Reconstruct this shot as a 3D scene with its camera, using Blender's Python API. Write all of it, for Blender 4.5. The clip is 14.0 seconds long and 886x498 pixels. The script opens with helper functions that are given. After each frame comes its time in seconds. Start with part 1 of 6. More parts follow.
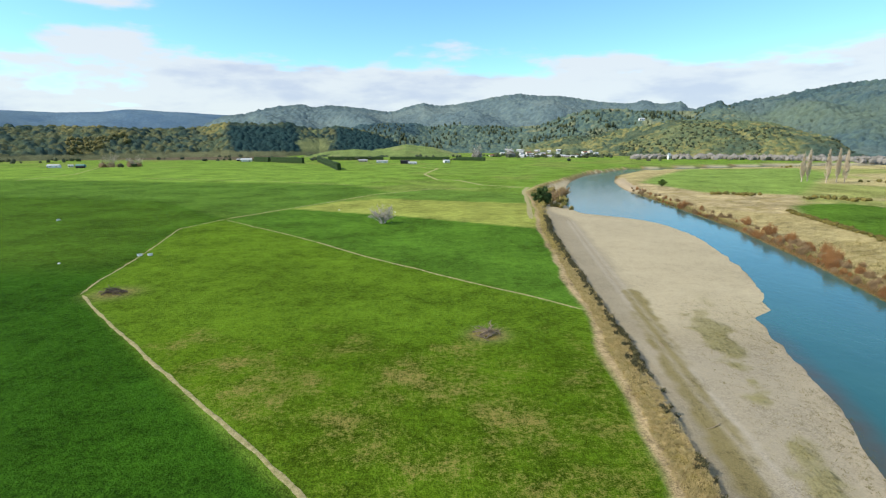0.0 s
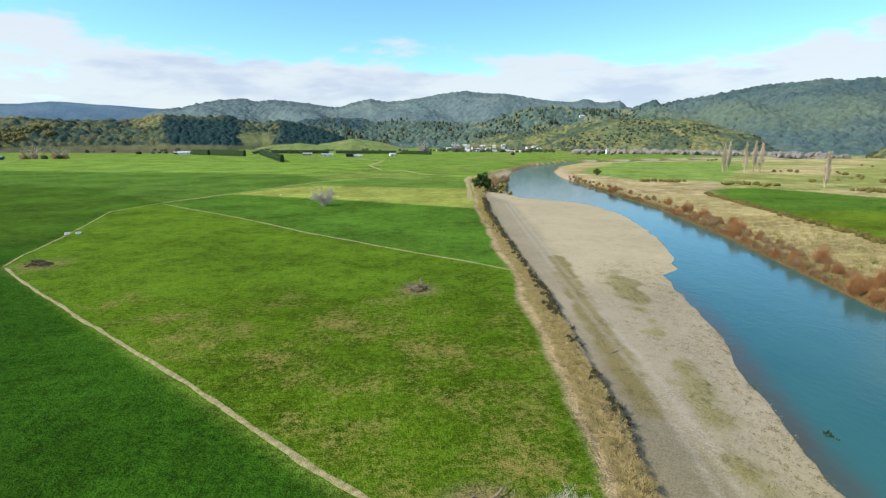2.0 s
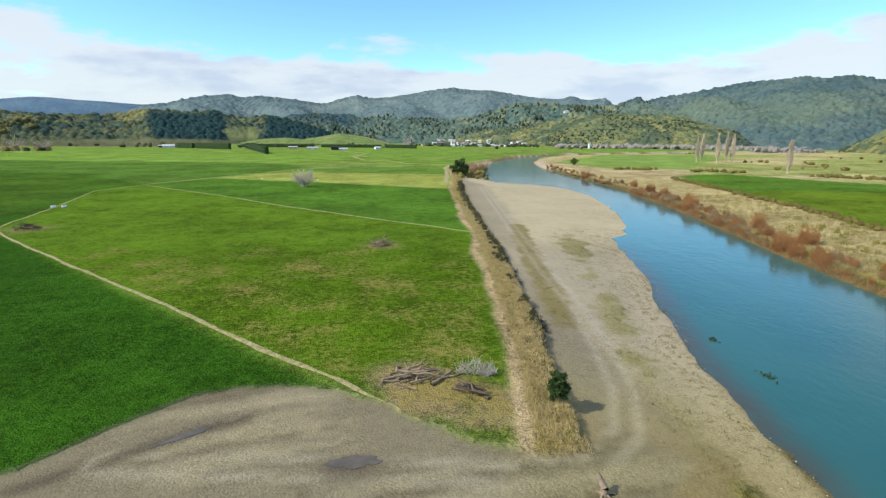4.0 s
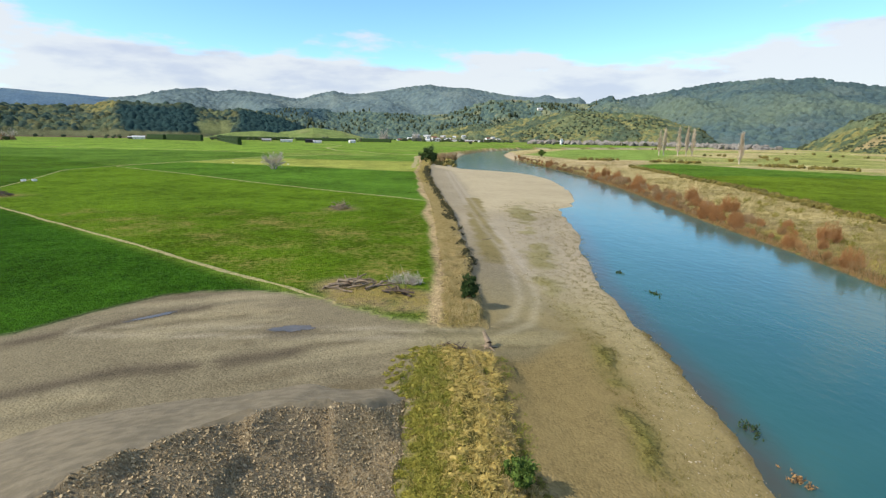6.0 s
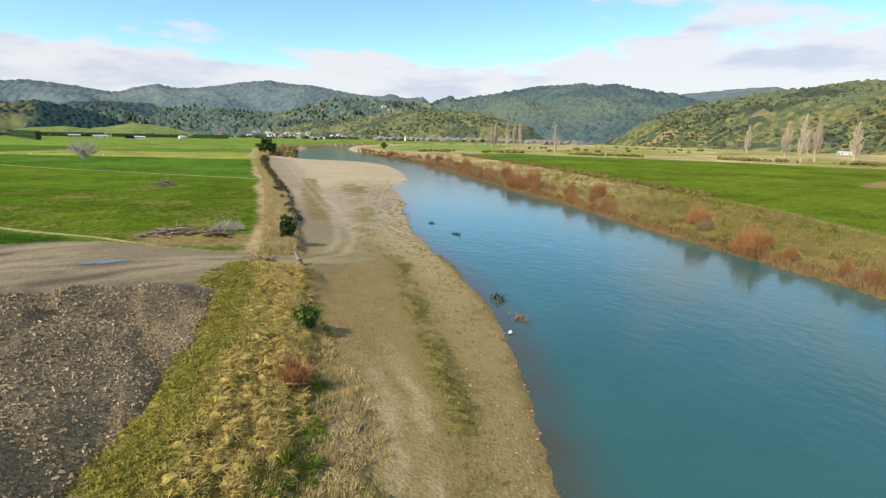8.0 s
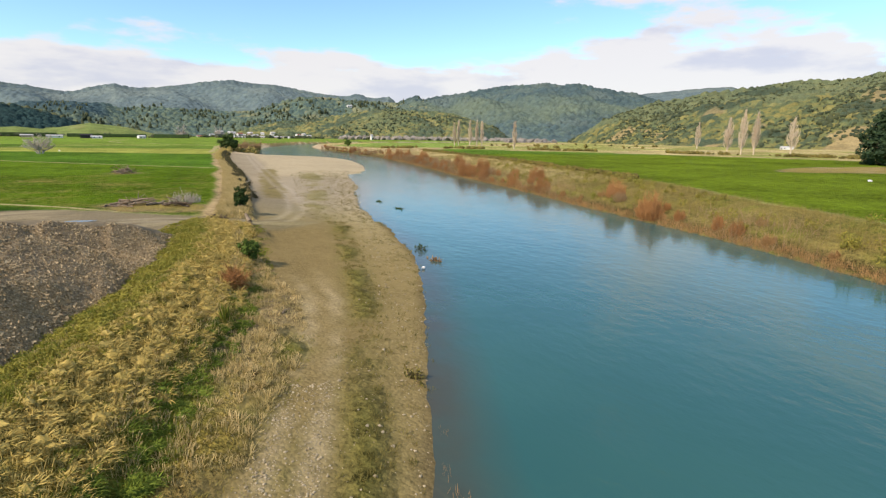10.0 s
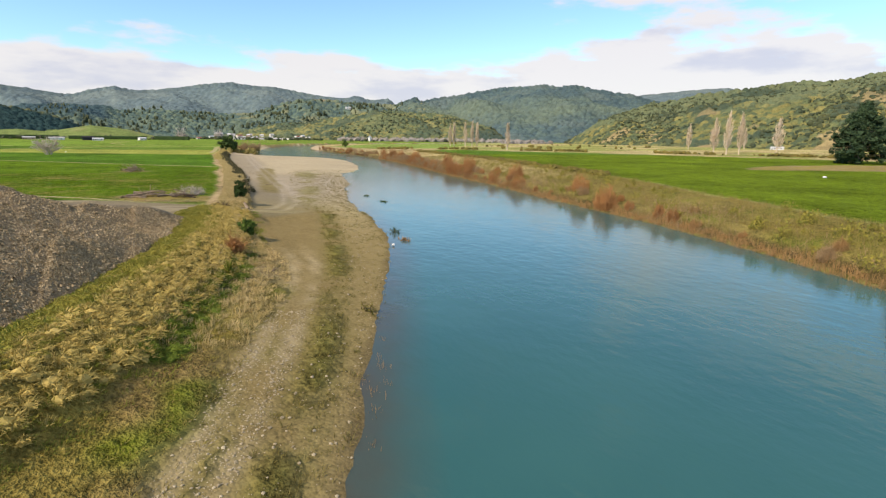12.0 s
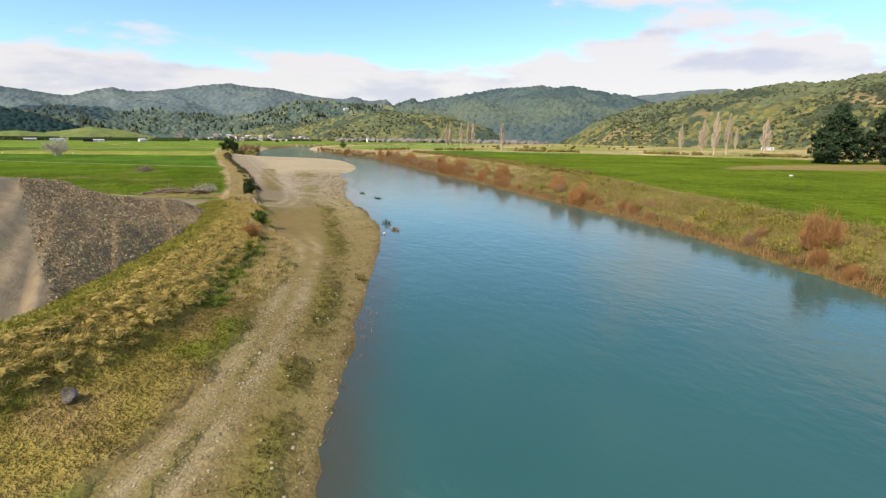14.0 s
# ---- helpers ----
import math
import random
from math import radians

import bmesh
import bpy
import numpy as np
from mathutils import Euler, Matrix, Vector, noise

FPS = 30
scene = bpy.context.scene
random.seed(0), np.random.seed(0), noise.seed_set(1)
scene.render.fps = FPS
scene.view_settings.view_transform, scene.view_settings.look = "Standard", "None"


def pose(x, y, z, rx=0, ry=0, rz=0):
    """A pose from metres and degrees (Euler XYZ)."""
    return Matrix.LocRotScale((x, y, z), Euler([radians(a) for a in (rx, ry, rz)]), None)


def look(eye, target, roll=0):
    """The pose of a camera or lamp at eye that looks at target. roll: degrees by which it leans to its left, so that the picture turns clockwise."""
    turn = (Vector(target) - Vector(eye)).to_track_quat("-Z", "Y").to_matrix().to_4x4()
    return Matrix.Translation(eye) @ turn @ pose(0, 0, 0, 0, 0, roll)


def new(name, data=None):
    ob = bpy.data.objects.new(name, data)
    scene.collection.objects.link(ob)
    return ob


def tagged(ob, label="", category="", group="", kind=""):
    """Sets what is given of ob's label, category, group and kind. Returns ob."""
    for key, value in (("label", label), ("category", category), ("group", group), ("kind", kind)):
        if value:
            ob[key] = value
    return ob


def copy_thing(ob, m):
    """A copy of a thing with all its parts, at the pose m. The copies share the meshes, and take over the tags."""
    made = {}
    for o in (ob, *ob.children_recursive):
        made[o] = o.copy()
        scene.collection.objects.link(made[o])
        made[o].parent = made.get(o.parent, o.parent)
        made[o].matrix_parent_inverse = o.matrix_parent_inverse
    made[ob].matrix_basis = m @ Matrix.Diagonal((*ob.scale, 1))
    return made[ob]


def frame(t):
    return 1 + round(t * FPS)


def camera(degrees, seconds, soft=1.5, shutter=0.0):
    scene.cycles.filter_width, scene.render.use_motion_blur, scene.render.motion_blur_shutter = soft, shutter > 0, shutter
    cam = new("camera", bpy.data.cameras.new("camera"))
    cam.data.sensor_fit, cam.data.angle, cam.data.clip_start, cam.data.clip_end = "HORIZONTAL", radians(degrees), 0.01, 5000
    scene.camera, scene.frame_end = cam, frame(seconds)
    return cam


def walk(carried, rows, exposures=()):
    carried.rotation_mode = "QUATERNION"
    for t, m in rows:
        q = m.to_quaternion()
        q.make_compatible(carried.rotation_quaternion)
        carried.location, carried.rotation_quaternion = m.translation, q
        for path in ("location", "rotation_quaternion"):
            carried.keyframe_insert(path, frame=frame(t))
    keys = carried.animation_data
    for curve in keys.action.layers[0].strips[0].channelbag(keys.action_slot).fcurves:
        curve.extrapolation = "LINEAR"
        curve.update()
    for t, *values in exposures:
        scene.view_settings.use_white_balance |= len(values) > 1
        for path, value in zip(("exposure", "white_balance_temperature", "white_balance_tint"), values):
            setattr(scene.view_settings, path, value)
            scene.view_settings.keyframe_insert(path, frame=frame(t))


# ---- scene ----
cam = camera(81.5, 14.0, soft=1.3)
PATH = [
    (0, (0.00, 0.00, 29.95), (0.00, 48.90, 19.53), -0.23),
    (0.5, (0.63, -0.99, 28.69), (1.48, 47.89, 18.23), -0.13),
    (1, (1.34, -2.31, 27.50), (2.33, 46.57, 16.98), -0.04),
    (1.5, (1.91, -3.97, 26.32), (4.63, 44.83, 15.74), 0.12),
    (2, (2.90, -6.00, 24.86), (7.77, 42.61, 14.21), 0.17),
    (2.5, (3.68, -8.23, 23.36), (9.54, 40.26, 12.67), 0.18),
    (3, (4.78, -10.84, 22.06), (10.71, 37.63, 11.31), 0.28),
    (5.5, (9.36, -23.52, 16.13), (15.86, 24.82, 5.15), 0.86),
    (6, (10.04, -26.05, 14.86), (18.19, 22.04, 3.85), 0.96),
    (6.5, (10.61, -28.35, 13.72), (20.23, 19.46, 2.72), 1.00),
    (7, (11.23, -30.65, 12.54), (21.50, 17.02, 1.50), 0.89),
    (7.5, (11.53, -32.87, 11.49), (25.49, 13.87, 0.51), 0.97),
    (8, (11.70, -35.30, 10.45), (33.15, 8.56, -0.37), 1.10),
    (8.5, (11.80, -37.57, 9.70), (35.54, 5.09, -1.10), 1.07),
    (11, (10.95, -48.81, 7.79), (35.03, -6.32, -2.93), 0.76),
    (11.5, (10.59, -51.04, 7.81), (34.70, -8.55, -2.87), 0.71),
    (12, (10.17, -53.21, 7.92), (34.24, -10.70, -2.69), 0.69),
    (12.5, (9.62, -55.33, 8.02), (33.69, -12.80, -2.55), 0.65),
    (13, (8.96, -57.40, 8.11), (33.05, -14.88, -2.45), 0.62),
    (13.5, (8.40, -59.32, 8.16), (32.48, -16.80, -2.41), 0.63),
    (14, (7.61, -61.01, 8.20), (31.83, -18.56, -2.35), 0.61),
]
walk(cam, [(t, look(eye, target, roll)) for t, eye, target, roll in PATH], exposures=((0, 0.6, 6400, 10), (3.2, 0.6, 6300, 10), (5.5, 0.6, 6500, 12), (8.5, 0.61, 6980, 18), (11, 0.61, 7250, 20), (14, 0.61, 7250, 20)))

# ---- world and sun ----
SUN_DIR = Vector((0.97, 0.22, -0.86)).normalized()
sun = new("sun", bpy.data.lights.new("sun", "SUN"))
sun.data.energy, sun.data.angle, sun.data.color = 3.55, radians(0.6), (1.0, 0.91, 0.75)
sun.matrix_world = look((0, 0, 300), Vector((0, 0, 300)) + SUN_DIR)
tagged(sun, kind="structure")

world = bpy.data.worlds.new("world")
scene.world = world
world.use_nodes = True


class Nodes:
    """A short way to write node trees."""

    def __init__(self, tree):
        self.tree = tree
        tree.nodes.clear()

    def add(self, kind, ins=None, **props):
        n = self.tree.nodes.new(kind)
        for k, v in props.items():
            setattr(n, k, v)
        for k, v in (ins or {}).items():
            sock = n.inputs[k]
            if isinstance(v, bpy.types.NodeSocket):
                self.tree.links.new(v, sock)
            else:
                sock.default_value = v
        return n

    def math(self, op, a, b=0.0, c=0.0, clamp=False):
        return self.add("ShaderNodeMath", {0: a, 1: b, 2: c}, operation=op, use_clamp=clamp).outputs[0]

    def vmath(self, op, a, b=(0, 0, 0)):
        return self.add("ShaderNodeVectorMath", {0: a, 1: b}, operation=op).outputs[0]

    def noise(self, vec, scale, detail=3.0, rough=0.55, lac=2.0):
        return self.add("ShaderNodeTexNoise", {"Vector": vec, "Scale": scale, "Detail": detail, "Roughness": rough, "Lacunarity": lac}).outputs[0]

    def step(self, v, lo, hi, a=0.0, b=1.0):
        return self.add("ShaderNodeMapRange", {0: v, 1: lo, 2: hi, 3: a, 4: b}, interpolation_type="SMOOTHSTEP").outputs[0]

    def mix(self, f, a, b, mode="MIX"):
        n = self.add("ShaderNodeMix", data_type="RGBA", blend_type=mode)
        for sock, v in ((n.inputs[0], f), (n.inputs[6], a), (n.inputs[7], b)):
            if isinstance(v, bpy.types.NodeSocket):
                self.tree.links.new(v, sock)
            else:
                sock.default_value = v if not isinstance(v, tuple) or len(v) == 4 else (*v, 1)
        return n.outputs[2]


w = Nodes(world.node_tree)
sky = w.add("ShaderNodeTexSky", sky_type="NISHITA", sun_disc=False, sun_elevation=radians(41), sun_rotation=radians(257), altitude=50, air_density=1.0, dust_density=0.0, ozone_density=1.5)
way = w.add("ShaderNodeTexCoord").outputs["Generated"]
sep = w.add("ShaderNodeSeparateXYZ", {0: way})
height = w.math("MAXIMUM", sep.outputs[2], 0.0)
flat = w.add("ShaderNodeCombineXYZ", {0: sep.outputs[0], 1: sep.outputs[1], 2: w.math("MULTIPLY", height, 3.6)}).outputs[0]
cover = w.noise(w.vmath("ADD", flat, (0.35, 0.2, 0.1)), 3.1, 9.0, 0.54)
side = w.math("ADD", w.math("MULTIPLY", sep.outputs[0], 0.05), w.math("MULTIPLY", sep.outputs[1], -0.01))
# low cloud bank, plus unseen cloud overhead added for brighter, warmer fill light
bank = w.math("ADD", w.math("ADD", w.step(height, 0.07, 0.195, 0.20, -0.08), w.step(height, 0.50, 0.80, 0.0, 0.18)), side)
dense = w.math("ADD", cover, bank)
cloud = w.step(dense, 0.505, 0.60)
shade = w.noise(w.vmath("ADD", flat, (3.1, 1.7, 0.4)), 4.0, 6.0, 0.55)
cloud_color = w.mix(w.step(shade, 0.31, 0.48), (0.68, 0.75, 0.90), (0.92, 0.97, 1.0))
sky_light = w.add("ShaderNodeBackground", {"Color": w.vmath("MULTIPLY", sky.outputs[0], (0.66, 0.96, 1.08)), "Strength": 0.135})
cloud_light = w.add("ShaderNodeBackground", {"Color": cloud_color, "Strength": 0.58})
both = w.add("ShaderNodeMixShader", {0: w.math("MULTIPLY", cloud, 0.9), 1: sky_light.outputs[0], 2: cloud_light.outputs[0]})
w.add("ShaderNodeOutputWorld", {0: both.outputs[0]})

# ---- materials ----


def material(name, rough=0.9, spec=0.2):
    m = bpy.data.materials.new(name)
    m.use_nodes = True
    n = Nodes(m.node_tree)
    out = n.add("ShaderNodeOutputMaterial")
    b = n.add("ShaderNodeBsdfPrincipled", {"Roughness": rough, "Specular IOR Level": spec})
    n.tree.links.new(b.outputs[0], out.inputs[0])
    n.bsdf, n.place = b, n.add("ShaderNodeNewGeometry").outputs["Position"]
    return m, n


def set_in(n, key, value):
    if isinstance(value, bpy.types.NodeSocket):
        n.tree.links.new(value, n.bsdf.inputs[key])
    else:
        n.bsdf.inputs[key].default_value = value


def bump(n, height, strength, distance):
    set_in(n, "Normal", n.add("ShaderNodeBump", {"Strength": strength, "Distance": distance, "Height": height}).outputs[0])


def plain(name, color, color2=None, scale=2.0, rough=0.85, spec=0.2, relief=0.3, depth=0.03, island=0.0):
    """A surface of two mixed colours at two sizes of grain, with a fine relief."""
    m, n = material(name, rough, spec)
    c2 = color2 or tuple(v * 0.6 for v in color)
    a = n.noise(n.place, scale, 4.0)
    b = n.noise(n.place, scale * 7, 3.0)
    f = n.step(n.math("ADD", n.math("MULTIPLY", a, 0.6), n.math("MULTIPLY", b, 0.4)), 0.36, 0.64)
    if island:
        r = n.add("ShaderNodeNewGeometry").outputs["Random Per Island"]
        f = n.math("ADD", n.math("MULTIPLY", f, 1 - island), n.math("MULTIPLY", r, island))
    set_in(n, "Base Color", n.mix(f, c2, color))
    bump(n, b, relief, depth)
    return m


def ground_material():
    m, n = material("ground_cover", 0.97, 0.02)
    tint = n.add("ShaderNodeAttribute", attribute_name="tint").outputs["Color"]
    stone = n.add("ShaderNodeAttribute", attribute_name="stone").outputs["Fac"]
    dry = n.add("ShaderNodeAttribute", attribute_name="dry").outputs["Fac"]
    big = n.noise(n.place, 0.045, 4.0, 0.6)
    mid = n.noise(n.place, 0.33, 4.0, 0.6)
    small = n.noise(n.place, 1.5, 4.0, 0.65)
    fine = n.noise(n.place, 6.0, 3.0, 0.6)
    # grass: broad change of green, tufts, and dry patches
    f = n.math("ADD", n.math("ADD", n.math("MULTIPLY", big, 0.25), n.math("MULTIPLY", fine, 0.25)), n.math("ADD", n.math("MULTIPLY", mid, 0.2), n.math("MULTIPLY", small, 0.3)))
    shade = n.step(f, 0.37, 0.63, 0.36, 1.60)
    grass = n.vmath("MULTIPLY", tint, n.add("ShaderNodeCombineXYZ", {0: shade, 1: shade, 2: shade}).outputs[0])
    patch = n.math("ADD", n.math("MULTIPLY", n.noise(n.place, 0.11, 5.0, 0.65), 0.5), n.math("ADD", n.math("MULTIPLY", small, 0.3), n.math("MULTIPLY", fine, 0.2)))
    worn = n.math("MULTIPLY", n.step(n.math("ADD", patch, n.math("MULTIPLY", dry, 0.25)), 0.60, 0.76), n.step(dry, 0.02, 0.3))
    grass = n.mix(worn, grass, (0.28, 0.225, 0.065))
    # gravel: pebbles of many greys, silt between them
    peb = n.add("ShaderNodeTexVoronoi", {"Vector": n.place, "Scale": 7.0, "Randomness": 1.0})
    tone = n.add("ShaderNodeSeparateColor", {0: peb.outputs["Color"]}).outputs[0]
    silt = n.step(n.math("ADD", n.math("MULTIPLY", mid, 0.5), n.math("MULTIPLY", big, 0.5)), 0.42, 0.58)
    tone = n.math("ADD", n.math("MULTIPLY", n.math("SUBTRACT", tone, 0.5), n.math("SUBTRACT", 0.34, n.math("MULTIPLY", silt, 0.24))), n.step(f, 0.3, 0.7, 0.8, 1.2))
    gravel = n.vmath("MULTIPLY", tint, n.add("ShaderNodeCombineXYZ", {0: tone, 1: tone, 2: tone}).outputs[0])
    edge = n.step(n.math("ADD", stone, n.math("ADD", n.math("MULTIPLY", n.math("SUBTRACT", small, 0.5), 0.8), n.math("MULTIPLY", n.math("SUBTRACT", mid, 0.5), 0.4))), 0.25, 0.75)
    set_in(n, "Base Color", n.mix(edge, grass, gravel))
    hgt = n.math("ADD", n.math("MULTIPLY", small, 0.7), n.math("MULTIPLY", fine, 0.3))
    hgt = n.math("ADD", n.math("MULTIPLY", hgt, n.math("SUBTRACT", 1.0, n.math("MULTIPLY", edge, 0.88))), n.math("MULTIPLY", n.math("SUBTRACT", 1.0, peb.outputs["Distance"]), n.math("MULTIPLY", edge, 0.05)))
    bump(n, hgt, 1.0, 0.6)
    return m


def water_material():
    m, n = material("river_surface", 0.10, 0.5)
    big = n.noise(n.place, 0.05, 3.0)
    deep = n.mix(n.step(big, 0.35, 0.65), (0.020, 0.088, 0.087), (0.026, 0.101, 0.096))
    shoal = n.add("ShaderNodeAttribute", attribute_name="shoal").outputs["Fac"]
    set_in(n, "Base Color", n.mix(n.math("MULTIPLY", shoal, n.step(n.noise(n.place, 0.25, 4.0), -0.2, 0.7)), deep, (0.060, 0.052, 0.034)))
    set_in(n, "IOR", 1.33)
    stretch = n.vmath("MULTIPLY", n.place, (1.0, 0.6, 1.0))
    waves = n.math("ADD", n.math("MULTIPLY", n.noise(stretch, 1.2, 3.0), 0.6), n.math("MULTIPLY", n.noise(stretch, 0.25, 2.0), 0.8))
    bump(n, waves, 0.34, 0.15)
    return m


def puddle_material():
    m, n = material("muddy_water", 0.16, 0.5)
    set_in(n, "Base Color", n.mix(n.step(n.noise(n.place, 0.8, 3.0), 0.35, 0.65), (0.085, 0.072, 0.056), (0.115, 0.097, 0.076)))
    set_in(n, "IOR", 1.33)
    bump(n, n.noise(n.place, 3.0, 2.0), 0.05, 0.03)
    return m


def heap_material():
    m, n = material("heaped_gravel", 0.95, 0.15)
    silt = n.add("ShaderNodeAttribute", attribute_name="silt").outputs["Fac"]
    mid, big = n.noise(n.place, 1.3, 4.0), n.noise(n.place, 0.2, 3.0)
    grit, fleck = n.noise(n.place, 7.0, 4.0, 0.75), n.noise(n.place, 16.0, 2.0, 0.6)
    grey = n.mix(n.step(grit, 0.36, 0.66), (0.142, 0.106, 0.055), (0.335, 0.258, 0.142))
    grey = n.mix(n.step(fleck, 0.58, 0.68), grey, (0.44, 0.395, 0.27))
    grey = n.mix(n.step(big, 0.40, 0.62), grey, n.mix(0.4, grey, (0.19, 0.155, 0.11)))
    fine = n.mix(n.step(mid, 0.35, 0.65), (0.148, 0.125, 0.083), (0.205, 0.172, 0.115))
    f = n.step(n.math("ADD", silt, n.math("MULTIPLY", n.math("SUBTRACT", mid, 0.5), 0.9)), 0.36, 0.64)
    tan = n.add("ShaderNodeAttribute", attribute_name="tan").outputs["Fac"]
    fine = n.mix(tan, fine, n.mix(n.step(mid, 0.35, 0.65), (0.235, 0.188, 0.118), (0.290, 0.236, 0.150)))
    set_in(n, "Base Color", n.mix(f, grey, fine))
    h = n.math("ADD", n.math("MULTIPLY", grit, n.math("SUBTRACT", 1.0, n.math("MULTIPLY", f, 0.85))), n.math("MULTIPLY", mid, 0.4))
    bump(n, h, 0.9, 0.22)
    return m


def canopy_material():
    """Treetops: the colour of each crown with leaf texture over it."""
    m, n = material("bush_canopy", 0.95, 0.05)
    tint = n.add("ShaderNodeAttribute", attribute_name="tint").outputs["Color"]
    leaf = n.math("ADD", n.math("MULTIPLY", n.noise(n.place, 0.55, 3.0, 0.7), 0.6), n.math("MULTIPLY", n.noise(n.place, 0.07, 3.0), 0.4))
    f = n.step(leaf, 0.32, 0.68, 0.68, 1.32)
    set_in(n, "Base Color", n.vmath("MULTIPLY", tint, n.add("ShaderNodeCombineXYZ", {0: f, 1: f, 2: f}).outputs[0]))
    bump(n, leaf, 0.8, 3.0)
    return m


MAT = {
    "canopy": canopy_material(),
    "heap": heap_material(),
    "dead_grass": plain("dead_grass", (0.54, 0.42, 0.20), (0.33, 0.27, 0.11), 0.7),
    "strip_grass": plain("worn_strip_grass", (0.46, 0.385, 0.20), (0.23, 0.21, 0.075), 1.6, relief=0.8, depth=0.3),
    "reed": plain("brown_reeds", (0.40, 0.235, 0.095), (0.24, 0.145, 0.060), 0.3, island=0.5),
    "grey_scrub": plain("leafless_grey_scrub", (0.30, 0.27, 0.24), (0.16, 0.15, 0.12), 0.1, island=0.6, relief=0.8, depth=0.8),
    "gorse": plain("olive_gorse", (0.19, 0.150, 0.034), (0.075, 0.072, 0.020), 0.3, island=0.6),
    "ground": ground_material(),
    "water": water_material(),
    "bush_gold": plain("golden_shelter_trees", (0.19, 0.155, 0.042), (0.055, 0.070, 0.030), 0.02, island=0.6, relief=0.8, depth=1.0),
    "bush_dark": plain("mixed_trees", (0.075, 0.085, 0.035), (0.026, 0.042, 0.026), 0.02, island=0.55, relief=0.8, depth=1.0),
    "weed": plain("shingle_weed", (0.20, 0.16, 0.045), (0.085, 0.088, 0.020), 1.0, island=0.6),
    "bank_green": plain("yellow_green_scrub", (0.30, 0.25, 0.045), (0.11, 0.13, 0.022), 0.3, island=0.6),
    "clump": plain("matted_grass", (0.54, 0.405, 0.125), (0.25, 0.208, 0.056), 1.6, island=0.55),
    "bank_turf": plain("bank_turf", (0.34, 0.295, 0.055), (0.150, 0.160, 0.025), 0.5, island=0.6),
    "lush_clump": plain("lush_bank_grass", (0.17, 0.225, 0.028), (0.075, 0.120, 0.016), 0.5, island=0.6),
    "scrub_dark": plain("dark_bank_scrub", (0.095, 0.085, 0.035), (0.030, 0.032, 0.016), 0.5, island=0.6),
    "boulder": plain("broken_rock", (0.24, 0.215, 0.18), (0.06, 0.054, 0.045), 3.0),
    "rank": plain("rank_grass", (0.29, 0.22, 0.074), (0.115, 0.115, 0.027), 0.15, island=0.6),
    "lush_tuft": plain("paddock_grass", (0.065, 0.15, 0.015), (0.035, 0.095, 0.012), 0.5, island=0.6),
    "grey_twig": plain("pale_grey_twigs", (0.54, 0.475, 0.41), (0.36, 0.31, 0.27), 0.8, island=0.4),
    "bark": plain("grey_bark", (0.20, 0.16, 0.12), (0.10, 0.08, 0.06), 3.0),
    "twig": plain("bare_twigs", (0.40, 0.27, 0.14), (0.23, 0.16, 0.085), 0.8, island=0.5),
    "willow": plain("orange_willow_stems", (0.42, 0.205, 0.075), (0.25, 0.130, 0.052), 0.12, island=0.5),
    "pine_leaf": plain("pine_needles", (0.042, 0.075, 0.030), (0.018, 0.038, 0.019), 0.4, island=0.6),
    "leaf": plain("shrub_leaves", (0.055, 0.095, 0.022), (0.020, 0.040, 0.012), 0.8, island=0.6),
    "shrub_green": plain("bright_shrub_leaves", (0.105, 0.165, 0.030), (0.045, 0.085, 0.014), 0.8, island=0.6),
    "hedge": plain("clipped_hedge", (0.040, 0.075, 0.020), (0.018, 0.035, 0.012), 0.4, island=0.5),
    "straw": plain("dry_grass", (0.52, 0.405, 0.145), (0.34, 0.275, 0.080), 0.5, island=0.6),
    "green_tuft": plain("green_grass", (0.24, 0.225, 0.03), (0.07, 0.125, 0.016), 0.5, island=0.6),
    "poplar": plain("pale_poplar_bark", (0.64, 0.53, 0.40), (0.44, 0.36, 0.26), 0.8, island=0.5),
    "olive_tuft": plain("short_olive_grass", (0.255, 0.195, 0.050), (0.120, 0.125, 0.022), 0.22, island=0.6),
    "stone": plain("river_stone", (0.42, 0.36, 0.24), (0.20, 0.165, 0.10), 0.8, island=0.7),
    "heap_stone": plain("broken_stone", (0.47, 0.375, 0.225), (0.20, 0.156, 0.090), 0.8, island=0.8),
    "wood": plain("weathered_driftwood", (0.34, 0.265, 0.18), (0.13, 0.095, 0.065), 2.0, island=0.4),
    "white": plain("white_cladding", (0.78, 0.78, 0.76), (0.6, 0.6, 0.58), 0.5),
    "roof": plain("grey_roof", (0.42, 0.42, 0.43), (0.3, 0.3, 0.31), 0.5),
    "roof_white": plain("pale_metal_roof", (0.55, 0.56, 0.57), (0.42, 0.43, 0.44), 0.5, 0.6),
    "roof_red": plain("rusty_red_roof", (0.28, 0.10, 0.07), (0.20, 0.08, 0.06), 0.5),
    "cream": plain("cream_cladding", (0.66, 0.62, 0.52), (0.5, 0.47, 0.4), 0.5),
    "pink": plain("pinkish_cladding", (0.50, 0.36, 0.30), (0.4, 0.3, 0.25), 0.5),
    "teal": plain("teal_cladding", (0.12, 0.27, 0.26), (0.10, 0.2, 0.2), 0.5),
    "dark_wood": plain("dark_branches", (0.16, 0.12, 0.085), (0.06, 0.045, 0.035), 2.0, island=0.5),
    "puddle": puddle_material(),
    "dark": plain("dark_opening", (0.03, 0.03, 0.035), None, 1.0),
}

# ---- plan ----


def lerp(table, v):
    a = np.array(table, float)
    return np.interp(v, a[:, 0], a[:, 1])


